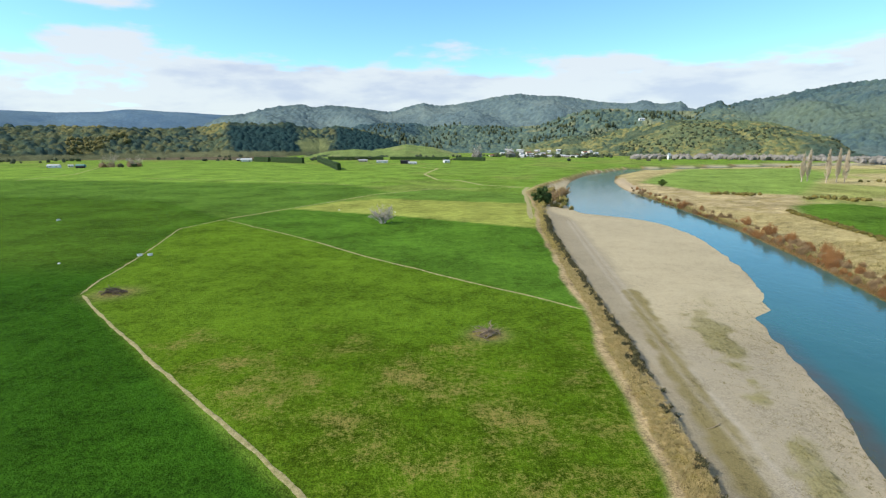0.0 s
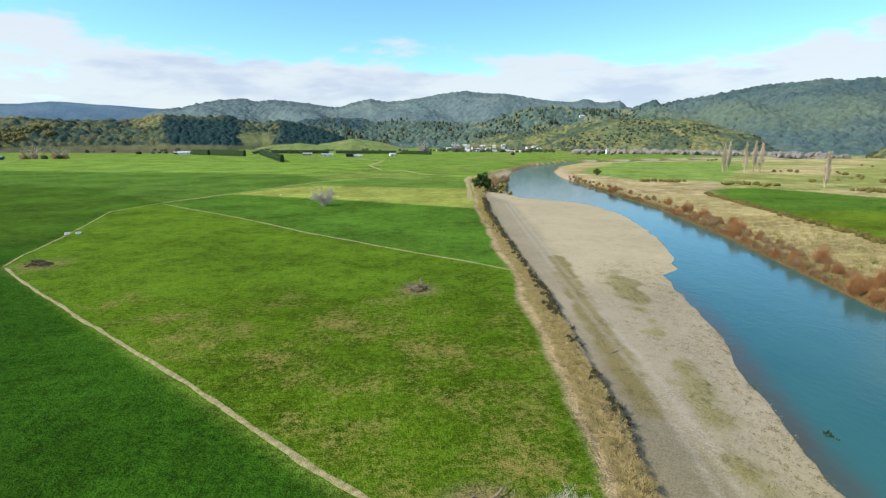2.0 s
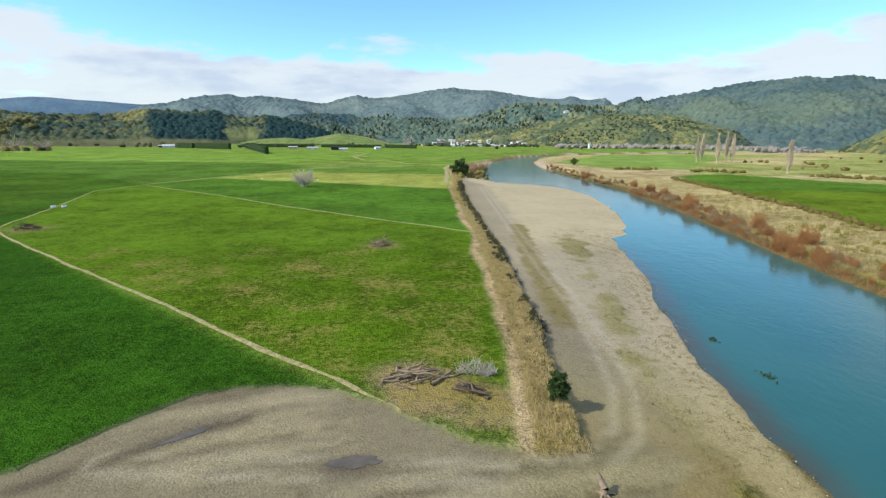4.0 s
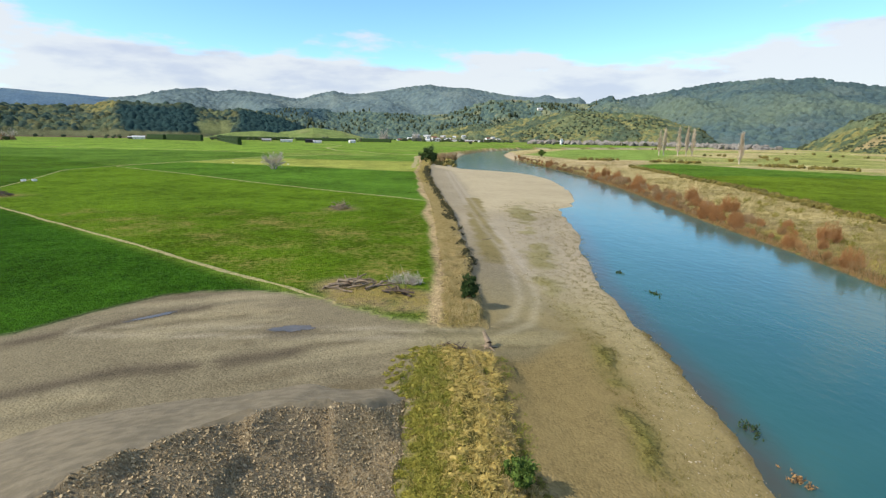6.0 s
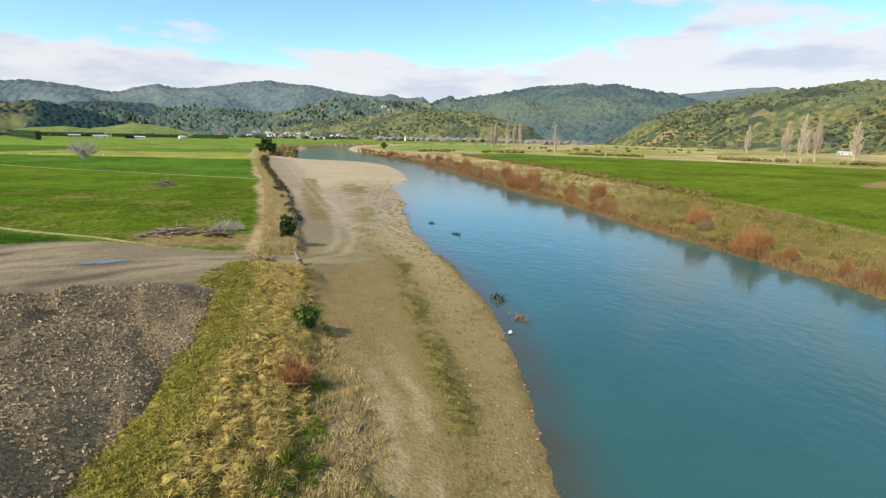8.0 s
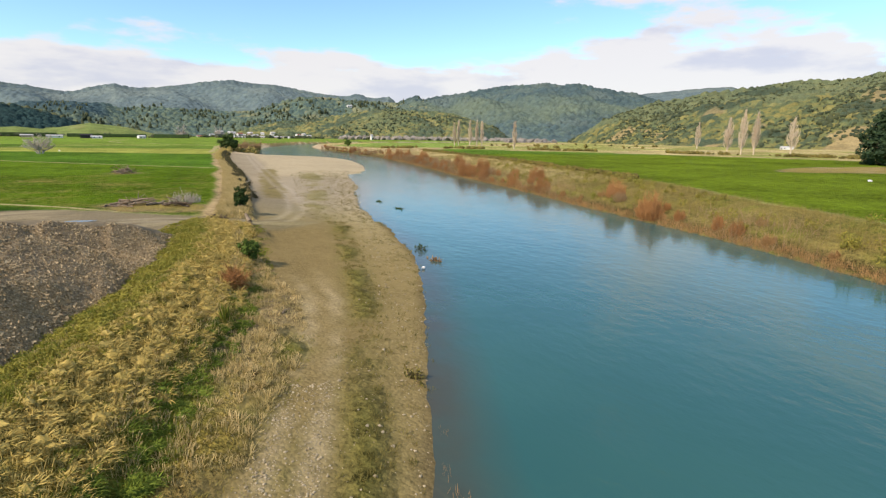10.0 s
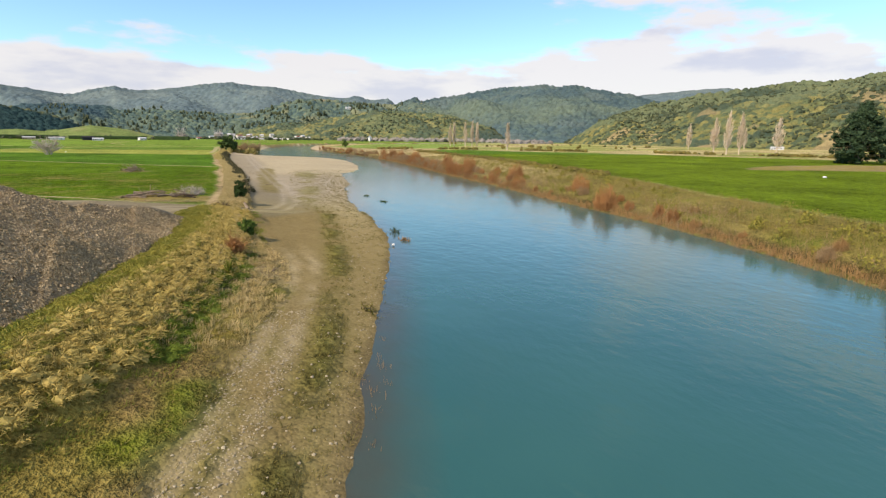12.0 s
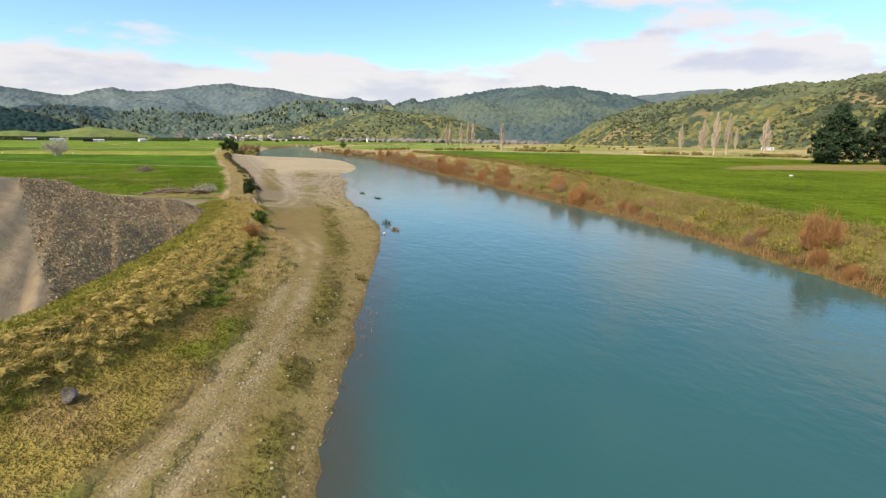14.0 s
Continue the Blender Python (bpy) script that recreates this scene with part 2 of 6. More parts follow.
# y, x pairs of the lines along the river
CREST = [(-300, -210), (-120, -100), (-80, -50), (-60, -24), (-48, -12), (-40, -0.8), (-37.2, 2.6), (-35, 4.3), (-31.8, 6.2), (-25, 8.6), (-20, 10.6), (-13, 12.8), (-9, 14.0), (-2.6, 15.0), (1.4, 15.6), (8, 16.2), (13.5, 16.2), (19, 17), (38, 19.6), (55, 21.7), (87, 25.3), (112, 27.5), (153, 30.5), (192, 35.5), (240, 43), (298, 48), (340, 62), (400, 92), (500, 140), (570, 200), (640, 400), (720, 900), (800, 2500)]
WATER_L = [(-300, -160), (-110, -20), (-85, -5), (-65, 4), (-47, 11.2), (-42.4, 13.4), (-33, 17.8), (-23, 23), (-12, 28.3), (-7, 30.5), (1, 33), (16, 36), (31, 39.5), (42, 43.5), (60, 50), (76, 54.5), (90, 58.2), (94.5, 64.5), (105, 69), (140, 81), (175, 88), (195, 88), (207, 84), (216, 76), (228, 62), (250, 61), (310, 75), (361, 87), (410, 102), (476, 130), (564, 200), (625, 400), (700, 900), (780, 2500)]
WATER_R = [(-300, -70), (-130, 20), (-95, 38), (-65, 47), (-46, 52.3), (-27, 60), (-11, 65), (15, 70.5), (42, 77), (70, 82.5), (91, 87.5), (130, 97), (185, 107), (240, 111), (335, 118), (390, 130), (455, 152), (532, 205), (590, 400), (665, 900), (745, 2500)]
FIELD_R = [(-300, -40), (-130, 36), (-60, 62), (-38, 70), (-22, 76), (13, 92), (44, 104), (71, 112), (110, 124), (160, 134), (212, 145), (240, 170), (300, 205), (400, 240), (460, 290), (540, 420), (650, 900), (730, 2500)]
WATER_Z = -2.5


def fractal(x, y, size, seed, octaves=4):
    """Smooth value noise between -1 and 1."""
    rng = np.random.default_rng(seed)
    total, amp, norm = np.zeros(np.shape(x)), 1.0, 0.0
    for k in range(octaves):
        table = rng.random((64, 64)) * 2 - 1
        u, v = np.asarray(x) / size * 2**k + 17.3 * k, np.asarray(y) / size * 2**k + 5.1 * k
        i, j = np.floor(u).astype(int), np.floor(v).astype(int)
        fu, fv = u - i, v - j
        fu, fv = fu * fu * (3 - 2 * fu), fv * fv * (3 - 2 * fv)
        a, b, c, d = table[i % 64, j % 64], table[(i + 1) % 64, j % 64], table[i % 64, (j + 1) % 64], table[(i + 1) % 64, (j + 1) % 64]
        total += amp * ((a * (1 - fu) + b * fu) * (1 - fv) + (c * (1 - fu) + d * fu) * fv)
        norm, amp = norm + amp, amp * 0.5
    return total / norm


def smooth(v, lo, hi):
    s = np.clip((v - lo) / (hi - lo), 0, 1)
    return s * s * (3 - 2 * s)


def inside(x, y, poly, soft=1.0):
    """1 inside a closed outline, 0 outside, with a soft edge."""
    p = np.array(poly, float)
    inn, dist = np.zeros(np.shape(x), bool), np.full(np.shape(x), 1e9)
    for (ax, ay), (bx, by) in zip(p, np.roll(p, -1, 0)):
        cross = ((ay > y) != (by > y)) & (x < (bx - ax) * (y - ay) / ((by - ay) or 1e-9) + ax)
        inn ^= cross
        t = np.clip(((x - ax) * (bx - ax) + (y - ay) * (by - ay)) / ((bx - ax) ** 2 + (by - ay) ** 2), 0, 1)
        dist = np.minimum(dist, np.hypot(x - ax - t * (bx - ax), y - ay - t * (by - ay)))
    return smooth(np.where(inn, dist, -dist), -soft, soft)


def along(x, y, line):
    """The distance to a line and the share of the way along it."""
    p = np.array(line, float)[:, :2]
    dist, where = np.full(np.shape(x), 1e9), np.zeros(np.shape(x))
    for k, ((ax, ay), (bx, by)) in enumerate(zip(p[:-1], p[1:])):
        t = np.clip(((x - ax) * (bx - ax) + (y - ay) * (by - ay)) / ((bx - ax) ** 2 + (by - ay) ** 2), 0, 1)
        d = np.hypot(x - ax - t * (bx - ax), y - ay - t * (by - ay))
        where, dist = np.where(d < dist, k + t, where), np.minimum(d, dist)
    return dist, where


YARD = [(-60, 2), (-30, 8), (-14.8, 14.2), (-11.7, 18.2), (-7.1, 22.7), (-1.6, 23.1), (3.3, 21.5), (7.2, 19), (12.1, 14.2), (16.2, 12.4), (20, 13), (24, 18), (27, 12), (22, 7), (17.2, 7), (13.6, 4.5), (12.6, -4), (10.5, -12), (8.5, -19), (5, -28), (1, -37), (-8, -46), (-25, -60), (-80, -60)]
HEAP_RIDGE = [(13.2, 0.8, 0.1), (10.7, -2.6, 1.7), (6.4, -3.4, 2.3), (3.2, -6.0, 2.9), (1.2, -11.5, 4.8), (-0.8, -17, 5.4), (-4, -24, 5.4), (-10, -31, 5.0), (-18, -36, 3.8)]


def heap_height(x, y):
    p = np.array(HEAP_RIDGE)
    best = np.full(np.shape(x), -9.0)
    front = smooth(np.interp(x, p[5::-1, 0], p[5::-1, 1]) - y, -1.5, 0.0)
    y = y - 1.1 * np.mod(x * 0.31 + 0.35, 1.0) * front * smooth(x, -4, 0)  # loads tipped side by side
    for (ax, ay, az), (bx, by, bz) in zip(p[:-1], p[1:]):
        t = np.clip(((x - ax) * (bx - ax) + (y - ay) * (by - ay)) / ((bx - ax) ** 2 + (by - ay) ** 2), 0, 1)
        dx, dy = x - ax - t * (bx - ax), y - ay - t * (by - ay)
        d = np.hypot(dx, dy)
        # steep where it was tipped, gentle where the trucks drive up
        gentle = smooth((-0.80 * dx + 0.60 * dy) / (d + 0.3), -0.2, 0.5)
        best = np.maximum(best, az + t * (bz - az) - d * (0.50 - 0.15 * gentle))
    foot = np.where((y < np.interp(x, [3, 13], [-6, 0.5])) & (x > 2 + 0.3 * (-18 - y)), 0.28, -9)
    best = np.maximum(best, foot)
    return np.minimum(best, (lerp(CREST, y) - 2.5 - x) * 0.68 + 0.1)


def ground_height(x, y):
    c, wl, wr, fr = lerp(CREST, y), lerp(WATER_L, y), lerp(WATER_R, y), lerp(FIELD_R, y)
    shore = wl
    wl = wl + (0.55 * fractal(x * 0.3, y, 4.0, 7, 3) - 0.1) * (1 - smooth(y, 100, 180))
    z = (0.12 * fractal(x, y, 40, 3) + 0.04 * fractal(x, y, 5, 4)) * smooth(np.hypot(x - 0, y - 9), 14, 30)
    # left bank: a short steep face, then a gravel bar that falls to the water
    wide = np.clip(0.4 * (wl - c), 0.5, 4.5)
    low = 1 - smooth(y, -2, 8)
    brow = c + 1.7 + 0.5 * fractal(x * 0.4, y, 5, 62) + 0.35 * fractal(x, y, 1.7, 63, 2)
    edge = c + wide - 0.7 + 0.9 * fractal(x * 0.3, y, 9, 6) + 0.5 * fractal(x, y, 2.6, 61)
    drop = (0.3 * smooth(x, c + 0.8, c + 3.2) + 0.95 * smooth(x, edge, edge + 0.8) + 0.3 * smooth(x, edge, edge + 6)) * (1 - low) + low * (0.55 * smooth(x, c - 0.6, c + 4.2) + 0.45 * smooth(x, brow, brow + 1.5) + 0.5 * smooth(x, c + 2.0, c + 7.5))
    road = smooth(y, 5.5, 8) * (1 - smooth(y, 12.5, 15))
    drop = drop * (1 - road) + road * 1.25 * smooth(x, c - 4.5, c + 9)
    lap = shore + (wl - shore) * smooth(x, shore - 4, shore - 1)
    t = np.clip((x - c - wide) / np.maximum(lap - c - wide, 1), 0, 1.6)
    left = z - drop - t**1.5 * 1.0
    # the grassed stopbank beside the heap
    near = smooth(y, -75, -55) * (1 - smooth(y, 6.0, 8.6))
    left = left + near * 0.6 * np.exp(-(((x - c + 1.0) / 2.2) ** 2))
    bed = WATER_Z - 1.2 * smooth(x, wl, wl + 7)
    # right bank
    rise = smooth(x, wr - 0.5, wr + 3.5) * 1.5 + smooth(x, wr + 3, np.maximum(fr, wr + 6)) * 1.0
    right = WATER_Z - 0.7 * smooth(wr - x, 0, 6) + rise + (z + 0.25 * fractal(x, y, 6, 5)) * smooth(x, wr, wr + 4)
    return np.where(x < wl, left, np.where(x < (wl + wr) / 2, np.minimum(bed, WATER_Z - 0.02 - 0.1 * (x - wl)), np.where(x < wr, np.minimum(right, WATER_Z - 0.02 - 0.1 * (wr - x)), right)))


def graded(lo, hi, a, b, step, ratio):
    """Even steps between a and b, growing ones outside."""
    mid = np.arange(a, b, step)
    out, s, v = [], step, mid[-1]
    while v < hi:
        s *= ratio
        v += s
        out.append(v)
    left, s, v = [], step, a
    while v > lo:
        s *= ratio
        v -= s
        left.append(v)
    return np.r_[left[::-1], mid, out]


def grid_mesh(name, X, Y, Z):
    ny, nx = X.shape
    mesh = bpy.data.meshes.new(name)
    co = np.stack([X, Y, Z], -1).reshape(-1, 3)
    i = np.arange(nx * ny).reshape(ny, nx)
    quads = np.stack([i[:-1, :-1], i[:-1, 1:], i[1:, 1:], i[1:, :-1]], -1).reshape(-1, 4)
    mesh.vertices.add(len(co))
    mesh.vertices.foreach_set("co", co.ravel().astype(np.float32))
    mesh.loops.add(quads.size)
    mesh.loops.foreach_set("vertex_index", quads.ravel().astype(np.int32))
    mesh.polygons.add(len(quads))
    mesh.polygons.foreach_set("loop_start", np.arange(0, quads.size, 4, dtype=np.int32))
    mesh.polygons.foreach_set("use_smooth", np.ones(len(quads), bool))
    mesh.update(calc_edges=True)
    return mesh


def put_attr(mesh, name, values):
    kind = "FLOAT_COLOR" if values.ndim == 2 else "FLOAT"
    a = mesh.attributes.new(name, kind, "POINT")
    if values.ndim == 2:
        a.data.foreach_set("color", np.c_[values, np.ones(len(values))].ravel().astype(np.float32))
    else:
        a.data.foreach_set("value", values.astype(np.float32))


# colours of the ground by zone
LUSH, OLIVE, DEEP, YELLOW, FAR_GREEN = (0.031, 0.090, 0.006), (0.097, 0.170, 0.011), (0.078, 0.165, 0.016), (0.28, 0.305, 0.065), (0.145, 0.235, 0.032)
STRAW, BAR, YARD_C, WET = (0.30, 0.225, 0.085), (0.33, 0.275, 0.20), (0.172, 0.147, 0.104), (0.12, 0.095, 0.06)

FENCE_A = [(-72, 98), (-38.6, 64.7), (-23.4, 50), (-11, 37.3), (-1.4, 27.7), (3.2, 23.5), (7, 19.2)]
FENCE_B = [(25.3, 87.5), (13.2, 99.7), (-0.5, 112.3), (-19.8, 131), (-45.2, 159.3), (-83.1, 195.1)]
FENCE_C = [(-72, 98), (-75.4, 109.6), (-80.2, 132), (-91, 176), (-84.3, 198), (-68.8, 227.4), (-60, 243.5), (-38.9, 286), (-8.2, 318), (54, 327)]
FIELD_1 = FENCE_A + [(12, 15), (16, 13.5), (17, 19), (19.6, 38), (21.7, 55)] + FENCE_B + FENCE_C[4:0:-1]
FIELD_2 = FENCE_B[::-1] + [(27.5, 112), (30.5, 153), (33, 173), (-9.7, 200), (-66, 227)]
FIELD_3 = [(-66, 227.4), (-9.7, 200.4), (33.1, 173.2), (36, 192), (44, 243), (-30, 266), (-50, 255)]


GRASS_R = [(-300, -190), (-80, -20), (-60, -8), (-48, 2.5), (-44, 5.7), (-40.7, 8.1), (-36, 10.8), (-33, 11.6), (-30, 13), (-24.3, 15.6), (-20.9, 17.1), (-15, 18.4), (-12.9, 18.4), (-7.6, 17.8), (2, 17.4), (7, 17.2)]
TRACK_R = [(-300, -175), (-80, -12), (-60, 0), (-47, 8.1), (-39, 11.3), (-36.3, 12.6), (-31, 15.2), (-24, 17.7), (-17, 20.5), (-12, 22), (-1.2, 24.9), (10, 28)]
WHEELS = [(-10, 14), (4, 12), (14, 10.3), (20, 11.5), (24.5, 16), (27.4, 22.5), (29.5, 32), (31.5, 43.5), (33.5, 65), (36.5, 90.7), (44.4, 156.7), (50, 200)]
FIELD_R1 = [(158, 233), (145, 212), (134, 160), (124, 110), (112, 71), (104, 44), (92, 13), (77, -22), (70, -38), (60, -70), (20, -200), (300, -250), (330, -50), (278, 62), (245, 137), (214, 187), (188, 240)]


def build_ground():
    xs = graded(-3200, 3200, -46, 100, 0.66, 1.028)
    ys = graded(-1200, 4200, -64, 110, 0.66, 1.028)
    X, Y = np.meshgrid(xs, ys)
    Z = ground_height(X, Y)
    x, y = X.ravel(), Y.ravel()
    c, wl, wr, fr = lerp(CREST, y), lerp(WATER_L, y), lerp(WATER_R, y), lerp(FIELD_R, y)
    gr, tr = lerp(GRASS_R, y), lerp(TRACK_R, y)
    wob = 1.2 * fractal(x, y, 7, 11)
    fine = fractal(x, y, 2.2, 12, 3)
    broad = fractal(x, y, 60, 13, 3)
    tint = np.empty((len(x), 3))
    tint[:] = FAR_GREEN
    stone, dry = np.zeros(len(x)), np.full(len(x), 0.05)

    def lay(mask, color, st=None, dr=None):
        nonlocal stone, dry
        tint[:] = tint * (1 - mask[:, None]) + np.array(color) * mask[:, None]
        if st is not None:
            stone = stone * (1 - mask) + st * mask
        if dr is not None:
            dry = dry * (1 - mask) + dr * mask

    # far flats in strips of different grass
    lay(smooth(broad, -0.1, 0.3) * 0.6, (0.19, 0.225, 0.055))
    lay(inside(x, y, [(-700, 380), (-330, 400), (-60, 330), (-20, 500), (-300, 560), (-700, 640)], 8), (0.165, 0.265, 0.038), dr=0.0)
    lay(inside(x, y, [(-400, 560), (-60, 500), (20, 470), (40, 620), (-120, 650), (-400, 700)], 8), (0.155, 0.245, 0.036), dr=0.0)
    lay(inside(x, y, [(-1400, 900), (-300, 800), (-280, 1000), (-1400, 1300)], 15), (0.115, 0.095, 0.06), dr=0.0)
    lay(inside(x, y, [(60, 420), (130, 540), (60, 700), (-20, 640), (-5, 470)], 6), (0.150, 0.235, 0.036), dr=0.0)
    lay(inside(x, y, [(-420, 60), (-420, -300), (60, -300), (10, 15), (-72, 98), (-91, 176), (-84, 198), (-140, 260), (-320, 300)], 1.0), LUSH, dr=0.0)
    lay(inside(x, y, [(-420, 300), (-320, 300), (-140, 258), (-84, 200), (-60, 243), (-30, 300), (-60, 350), (-330, 410), (-700, 400)], 6), (0.086, 0.162, 0.021), dr=0.05)
    # same paddock, far part paler: brightening at a grazing view painted in
    lay(inside(x, y, [(-420, 120), (-76, 120), (-91, 176), (-84, 198), (-140, 260), (-320, 300)], 14.0), (0.060, 0.120, 0.010))
    lay(inside(x, y, FIELD_1, 0.8), OLIVE, dr=0.10 + 0 * x)
    lay(inside(x, y, FIELD_1, 3.0) * smooth(y + 8 * fractal(x, y, 18, 14), 88, 62), (0.077, 0.137, 0.007), dr=0.48)
    lay(inside(x, y, FIELD_2, 1.0), DEEP, dr=0.0)
    lay(inside(x, y, FIELD_3, 1.2), YELLOW, dr=0.1)
    lay(inside(x, y, [(-30, 266), (44, 243), (48, 290), (-8, 318), (-38, 286)], 2), (0.115, 0.195, 0.030))
    lay(np.exp(-((along(x, y, [(8.5, 23.5), (12, 20), (15.5, 18)])[0] / 3.0) ** 4)) * smooth(fine, -0.7, -0.1), (0.24, 0.185, 0.10), dr=0.8)
    lay(inside(x + 0.7 * fine, y + 0.5 * fine, [(6.8, 19.6), (8.2, 22.8), (12, 23.4), (15, 20.4), (16.2, 15), (12, 15.6)], 0.8) * smooth(fine + wob * 0.4, -0.5, 0.2), (0.26, 0.195, 0.105), dr=0.7)
    lay(np.exp(-(((x - 6.9) ** 2 + (y - 76) ** 2) / 6)), (0.30, 0.23, 0.13), dr=0.9)
    lay(np.exp(-(((x + 66) ** 2 + (y - 99) ** 2) / 14)), (0.26, 0.22, 0.09), dr=0.9)
    # right bank and the flats behind it
    r = smooth(x - wr, -0.5, 0.8)
    lay(r, (0.185, 0.155, 0.052), st=0.0, dr=0.55)
    lay(r * smooth(fine + wob, 0.0, 0.8) * 0.8, (0.14, 0.165, 0.025))
    lay(r * (1 - smooth(x - wr, 1.2, 2.4)), (0.10, 0.075, 0.03), dr=0.0)
    lay(r * smooth(y, 25, 60) * smooth(x - wr, 2, 4), (0.40, 0.325, 0.150), dr=0.3)
    flats = smooth(x - fr + wob, -1.5, 1.0)
    lay(flats, (0.44, 0.37, 0.175), dr=0.4)
    lay(flats * smooth(broad, -0.1, 0.15), (0.27, 0.285, 0.085), dr=0.2)
    lay(inside(x + wob, y, FIELD_R1, 1.0), (0.116, 0.174, 0.013), dr=0.0)
    lay(inside(x, y, [(158, 233), (145, 212), (133, 155), (160, 158), (250, 130), (214, 187), (188, 240)], 2), (0.085, 0.165, 0.018))
    lay(inside(x, y, [(157, 31), (165, 37), (193, 43), (330, 5), (330, -12), (198, 8), (168, 26)], 1.5), (0.30, 0.23, 0.13), dr=0.8)
    lay(inside(x, y, [(200, 5), (330, -16), (330, -40), (150, -8)], 2), (0.14, 0.19, 0.02))
    lay(inside(x, y, [(167, 415), (140, 367), (150, 300), (191, 276), (330, 440), (367, 531), (250, 533)], 4), (0.195, 0.28, 0.060), dr=0.0)
    lay(inside(x, y, [(118, 300), (125, 372), (145, 362), (150, 296), (191, 270), (160, 236), (140, 200), (122, 230)], 5), (0.44, 0.35, 0.19), dr=0.5)
    lay((smooth(x - wr, -1, 1) * (1 - smooth(x - wr, 7, 10)) * smooth(y, 300, 325) * (1 - smooth(y, 400, 430))), (0.36, 0.29, 0.19), st=0.8)
    # left bank and bar
    d = x - c
    left = (x < (wl + wr) / 2).astype(float)
    sway = 1.3 * fractal(x * 0, y, 17, 64, 3)
    lay(smooth(d + 0.5 * wob + sway, -1.0, -0.2) * left * smooth(y, 9, 13), (0.40, 0.30, 0.16), dr=0.2)
    lay(smooth(d + 0.6 * wob + 0.7 * sway + 0.4 * fine, 0.5, 1.2) * left, (0.25, 0.195, 0.078), dr=0.6)
    near = 1 - smooth(y, 5, 9)
    lay(smooth(d, -5.2, -4.0) * near * left, (0.20, 0.20, 0.028), dr=0.35)
    lay(smooth(d + fine, -2.6, -1.2) * near * left, (0.30, 0.25, 0.055), dr=0.5)
    # darker olive along the brow paints the shade between the grass mounds
    lay(smooth(d, -0.5, 0.1) * (1 - smooth(d, 2.5, 3.0)) * near * left, (0.165, 0.142, 0.040), dr=0.2)
    lay(smooth(d + 0.6 * wob, 0.2, 1.4) * near * left, (0.215, 0.172, 0.044), dr=0.35)
    lay(smooth(d, 2.4, 2.9) * smooth(-d, -4.8, -3.2) * near * left * smooth(fine + wob, -0.5, 0.3) * smooth(y, -36, -28) * (1 - smooth(y, -14, -8)), (0.095, 0.155, 0.016), dr=0.05)
    lay(smooth(d + wob, 2.4, 4.0) * near * left * smooth(y + 6 * wob, -26, -18), (0.30, 0.235, 0.125), dr=0.5)
    low = near * left * smooth(d, 1.6, 3.0) * (1 - smooth(y, -24, -16))
    lay(low * smooth(fractal(x, y, 5, 31, 3), 0.05, 0.35), (0.235, 0.170, 0.065), dr=0.35)
    lay(low * smooth(fractal(x, y, 6, 32, 3), -0.08, 0.2), (0.120, 0.146, 0.015), dr=0.1)
    start = np.where(y < 8, gr - c, 4.6)
    bar = smooth(d - start + 1.0 * wob + 1.3 * fine, -1.7, 1.1) * left
    sandy = smooth(y, 70, 92)
    lay(bar, (0.195, 0.150, 0.084), st=1.0, dr=0.0)
    lay(bar * smooth(y, 4, 26), (0.21, 0.182, 0.125))
    lay(bar * smooth(y, 35, 70), (0.268, 0.231, 0.160))
    lay(bar * smooth(x - tr + 0.5 * wob, 0.5, 2.5) * (1 - sandy), (0.220, 0.173, 0.098))
    lay(bar * smooth(x - tr + 0.5 * wob, 0.5, 2.5) * (1 - sandy) * smooth(y, 4, 30), (0.295, 0.255, 0.18))
    lay(bar * sandy * smooth(x - c - 0.28 * (wl - c) + wob, -1, 3), (0.365, 0.312, 0.205), st=0.75)
    mossy = along(x, y, [(28, 38), (31.5, 58), (35, 80), (40, 104)])[0]
    lay(bar * 0.85 * smooth(2.0 - mossy + fine, -0.6, 0.8) * smooth(y, 30, 42), (0.17, 0.14, 0.055), st=0.6)
    weeds = smooth(fractal(x, y, 9, 15) + fine * 0.6 + 0.9 - np.abs((x - 0.35 * c - 0.65 * wl)) / 5, 0.35, 0.9) * (1 - smooth(y, 80, 110)) * smooth(y, 10, 30)
    lay(bar * weeds * 0.8, (0.20, 0.18, 0.075), st=0.45, dr=0.5)
    strip = np.exp(-(((x - tr - 1.2) / 1.1) ** 2)) * (1 - smooth(y, 8, 20)) * smooth(fine + 0.5 * wob, -0.7, 0.2)
    lay(bar * strip, (0.13, 0.12, 0.035), st=0.3, dr=0.1)
    edge_pale = smooth(x - wl, -6, -3) * (1 - smooth(x - wl, -1.2, -0.4)) * (1 - smooth(y, 60, 90))
    lay(bar * edge_pale * 0.7 * smooth(y, -10, 20), (0.33, 0.278, 0.19))
    lay(smooth(x - wl + 0.3 * fine, -0.9, 0.1) * (x < wr), WET, st=1.0)
    lay(inside(x + 0.6 * fine, y + 0.6 * fine, YARD, 0.6), YARD_C, st=1.0, dr=0.0)
    off, _ = along(x, y, WHEELS)
    rut = np.exp(-(((off - 0.9) / 0.4) ** 2))
    lay(rut * 0.45 * smooth(stone, 0.3, 0.8), (0.37, 0.33, 0.27))
    lane = 0.5 * gr + 0.5 * tr
    ruts = np.exp(-(((np.abs(x - lane) - 0.75) / 0.38) ** 2)) * (1 - smooth(y, -16, -6)) * smooth(fine, -0.6, 0.3)
    lay(ruts * bar * 0.8, (0.36, 0.30, 0.22))
    mane = np.exp(-(((x - lane) / 0.42) ** 2)) * (1 - smooth(y, -34, -24)) * smooth(fine, -0.5, 0.2)
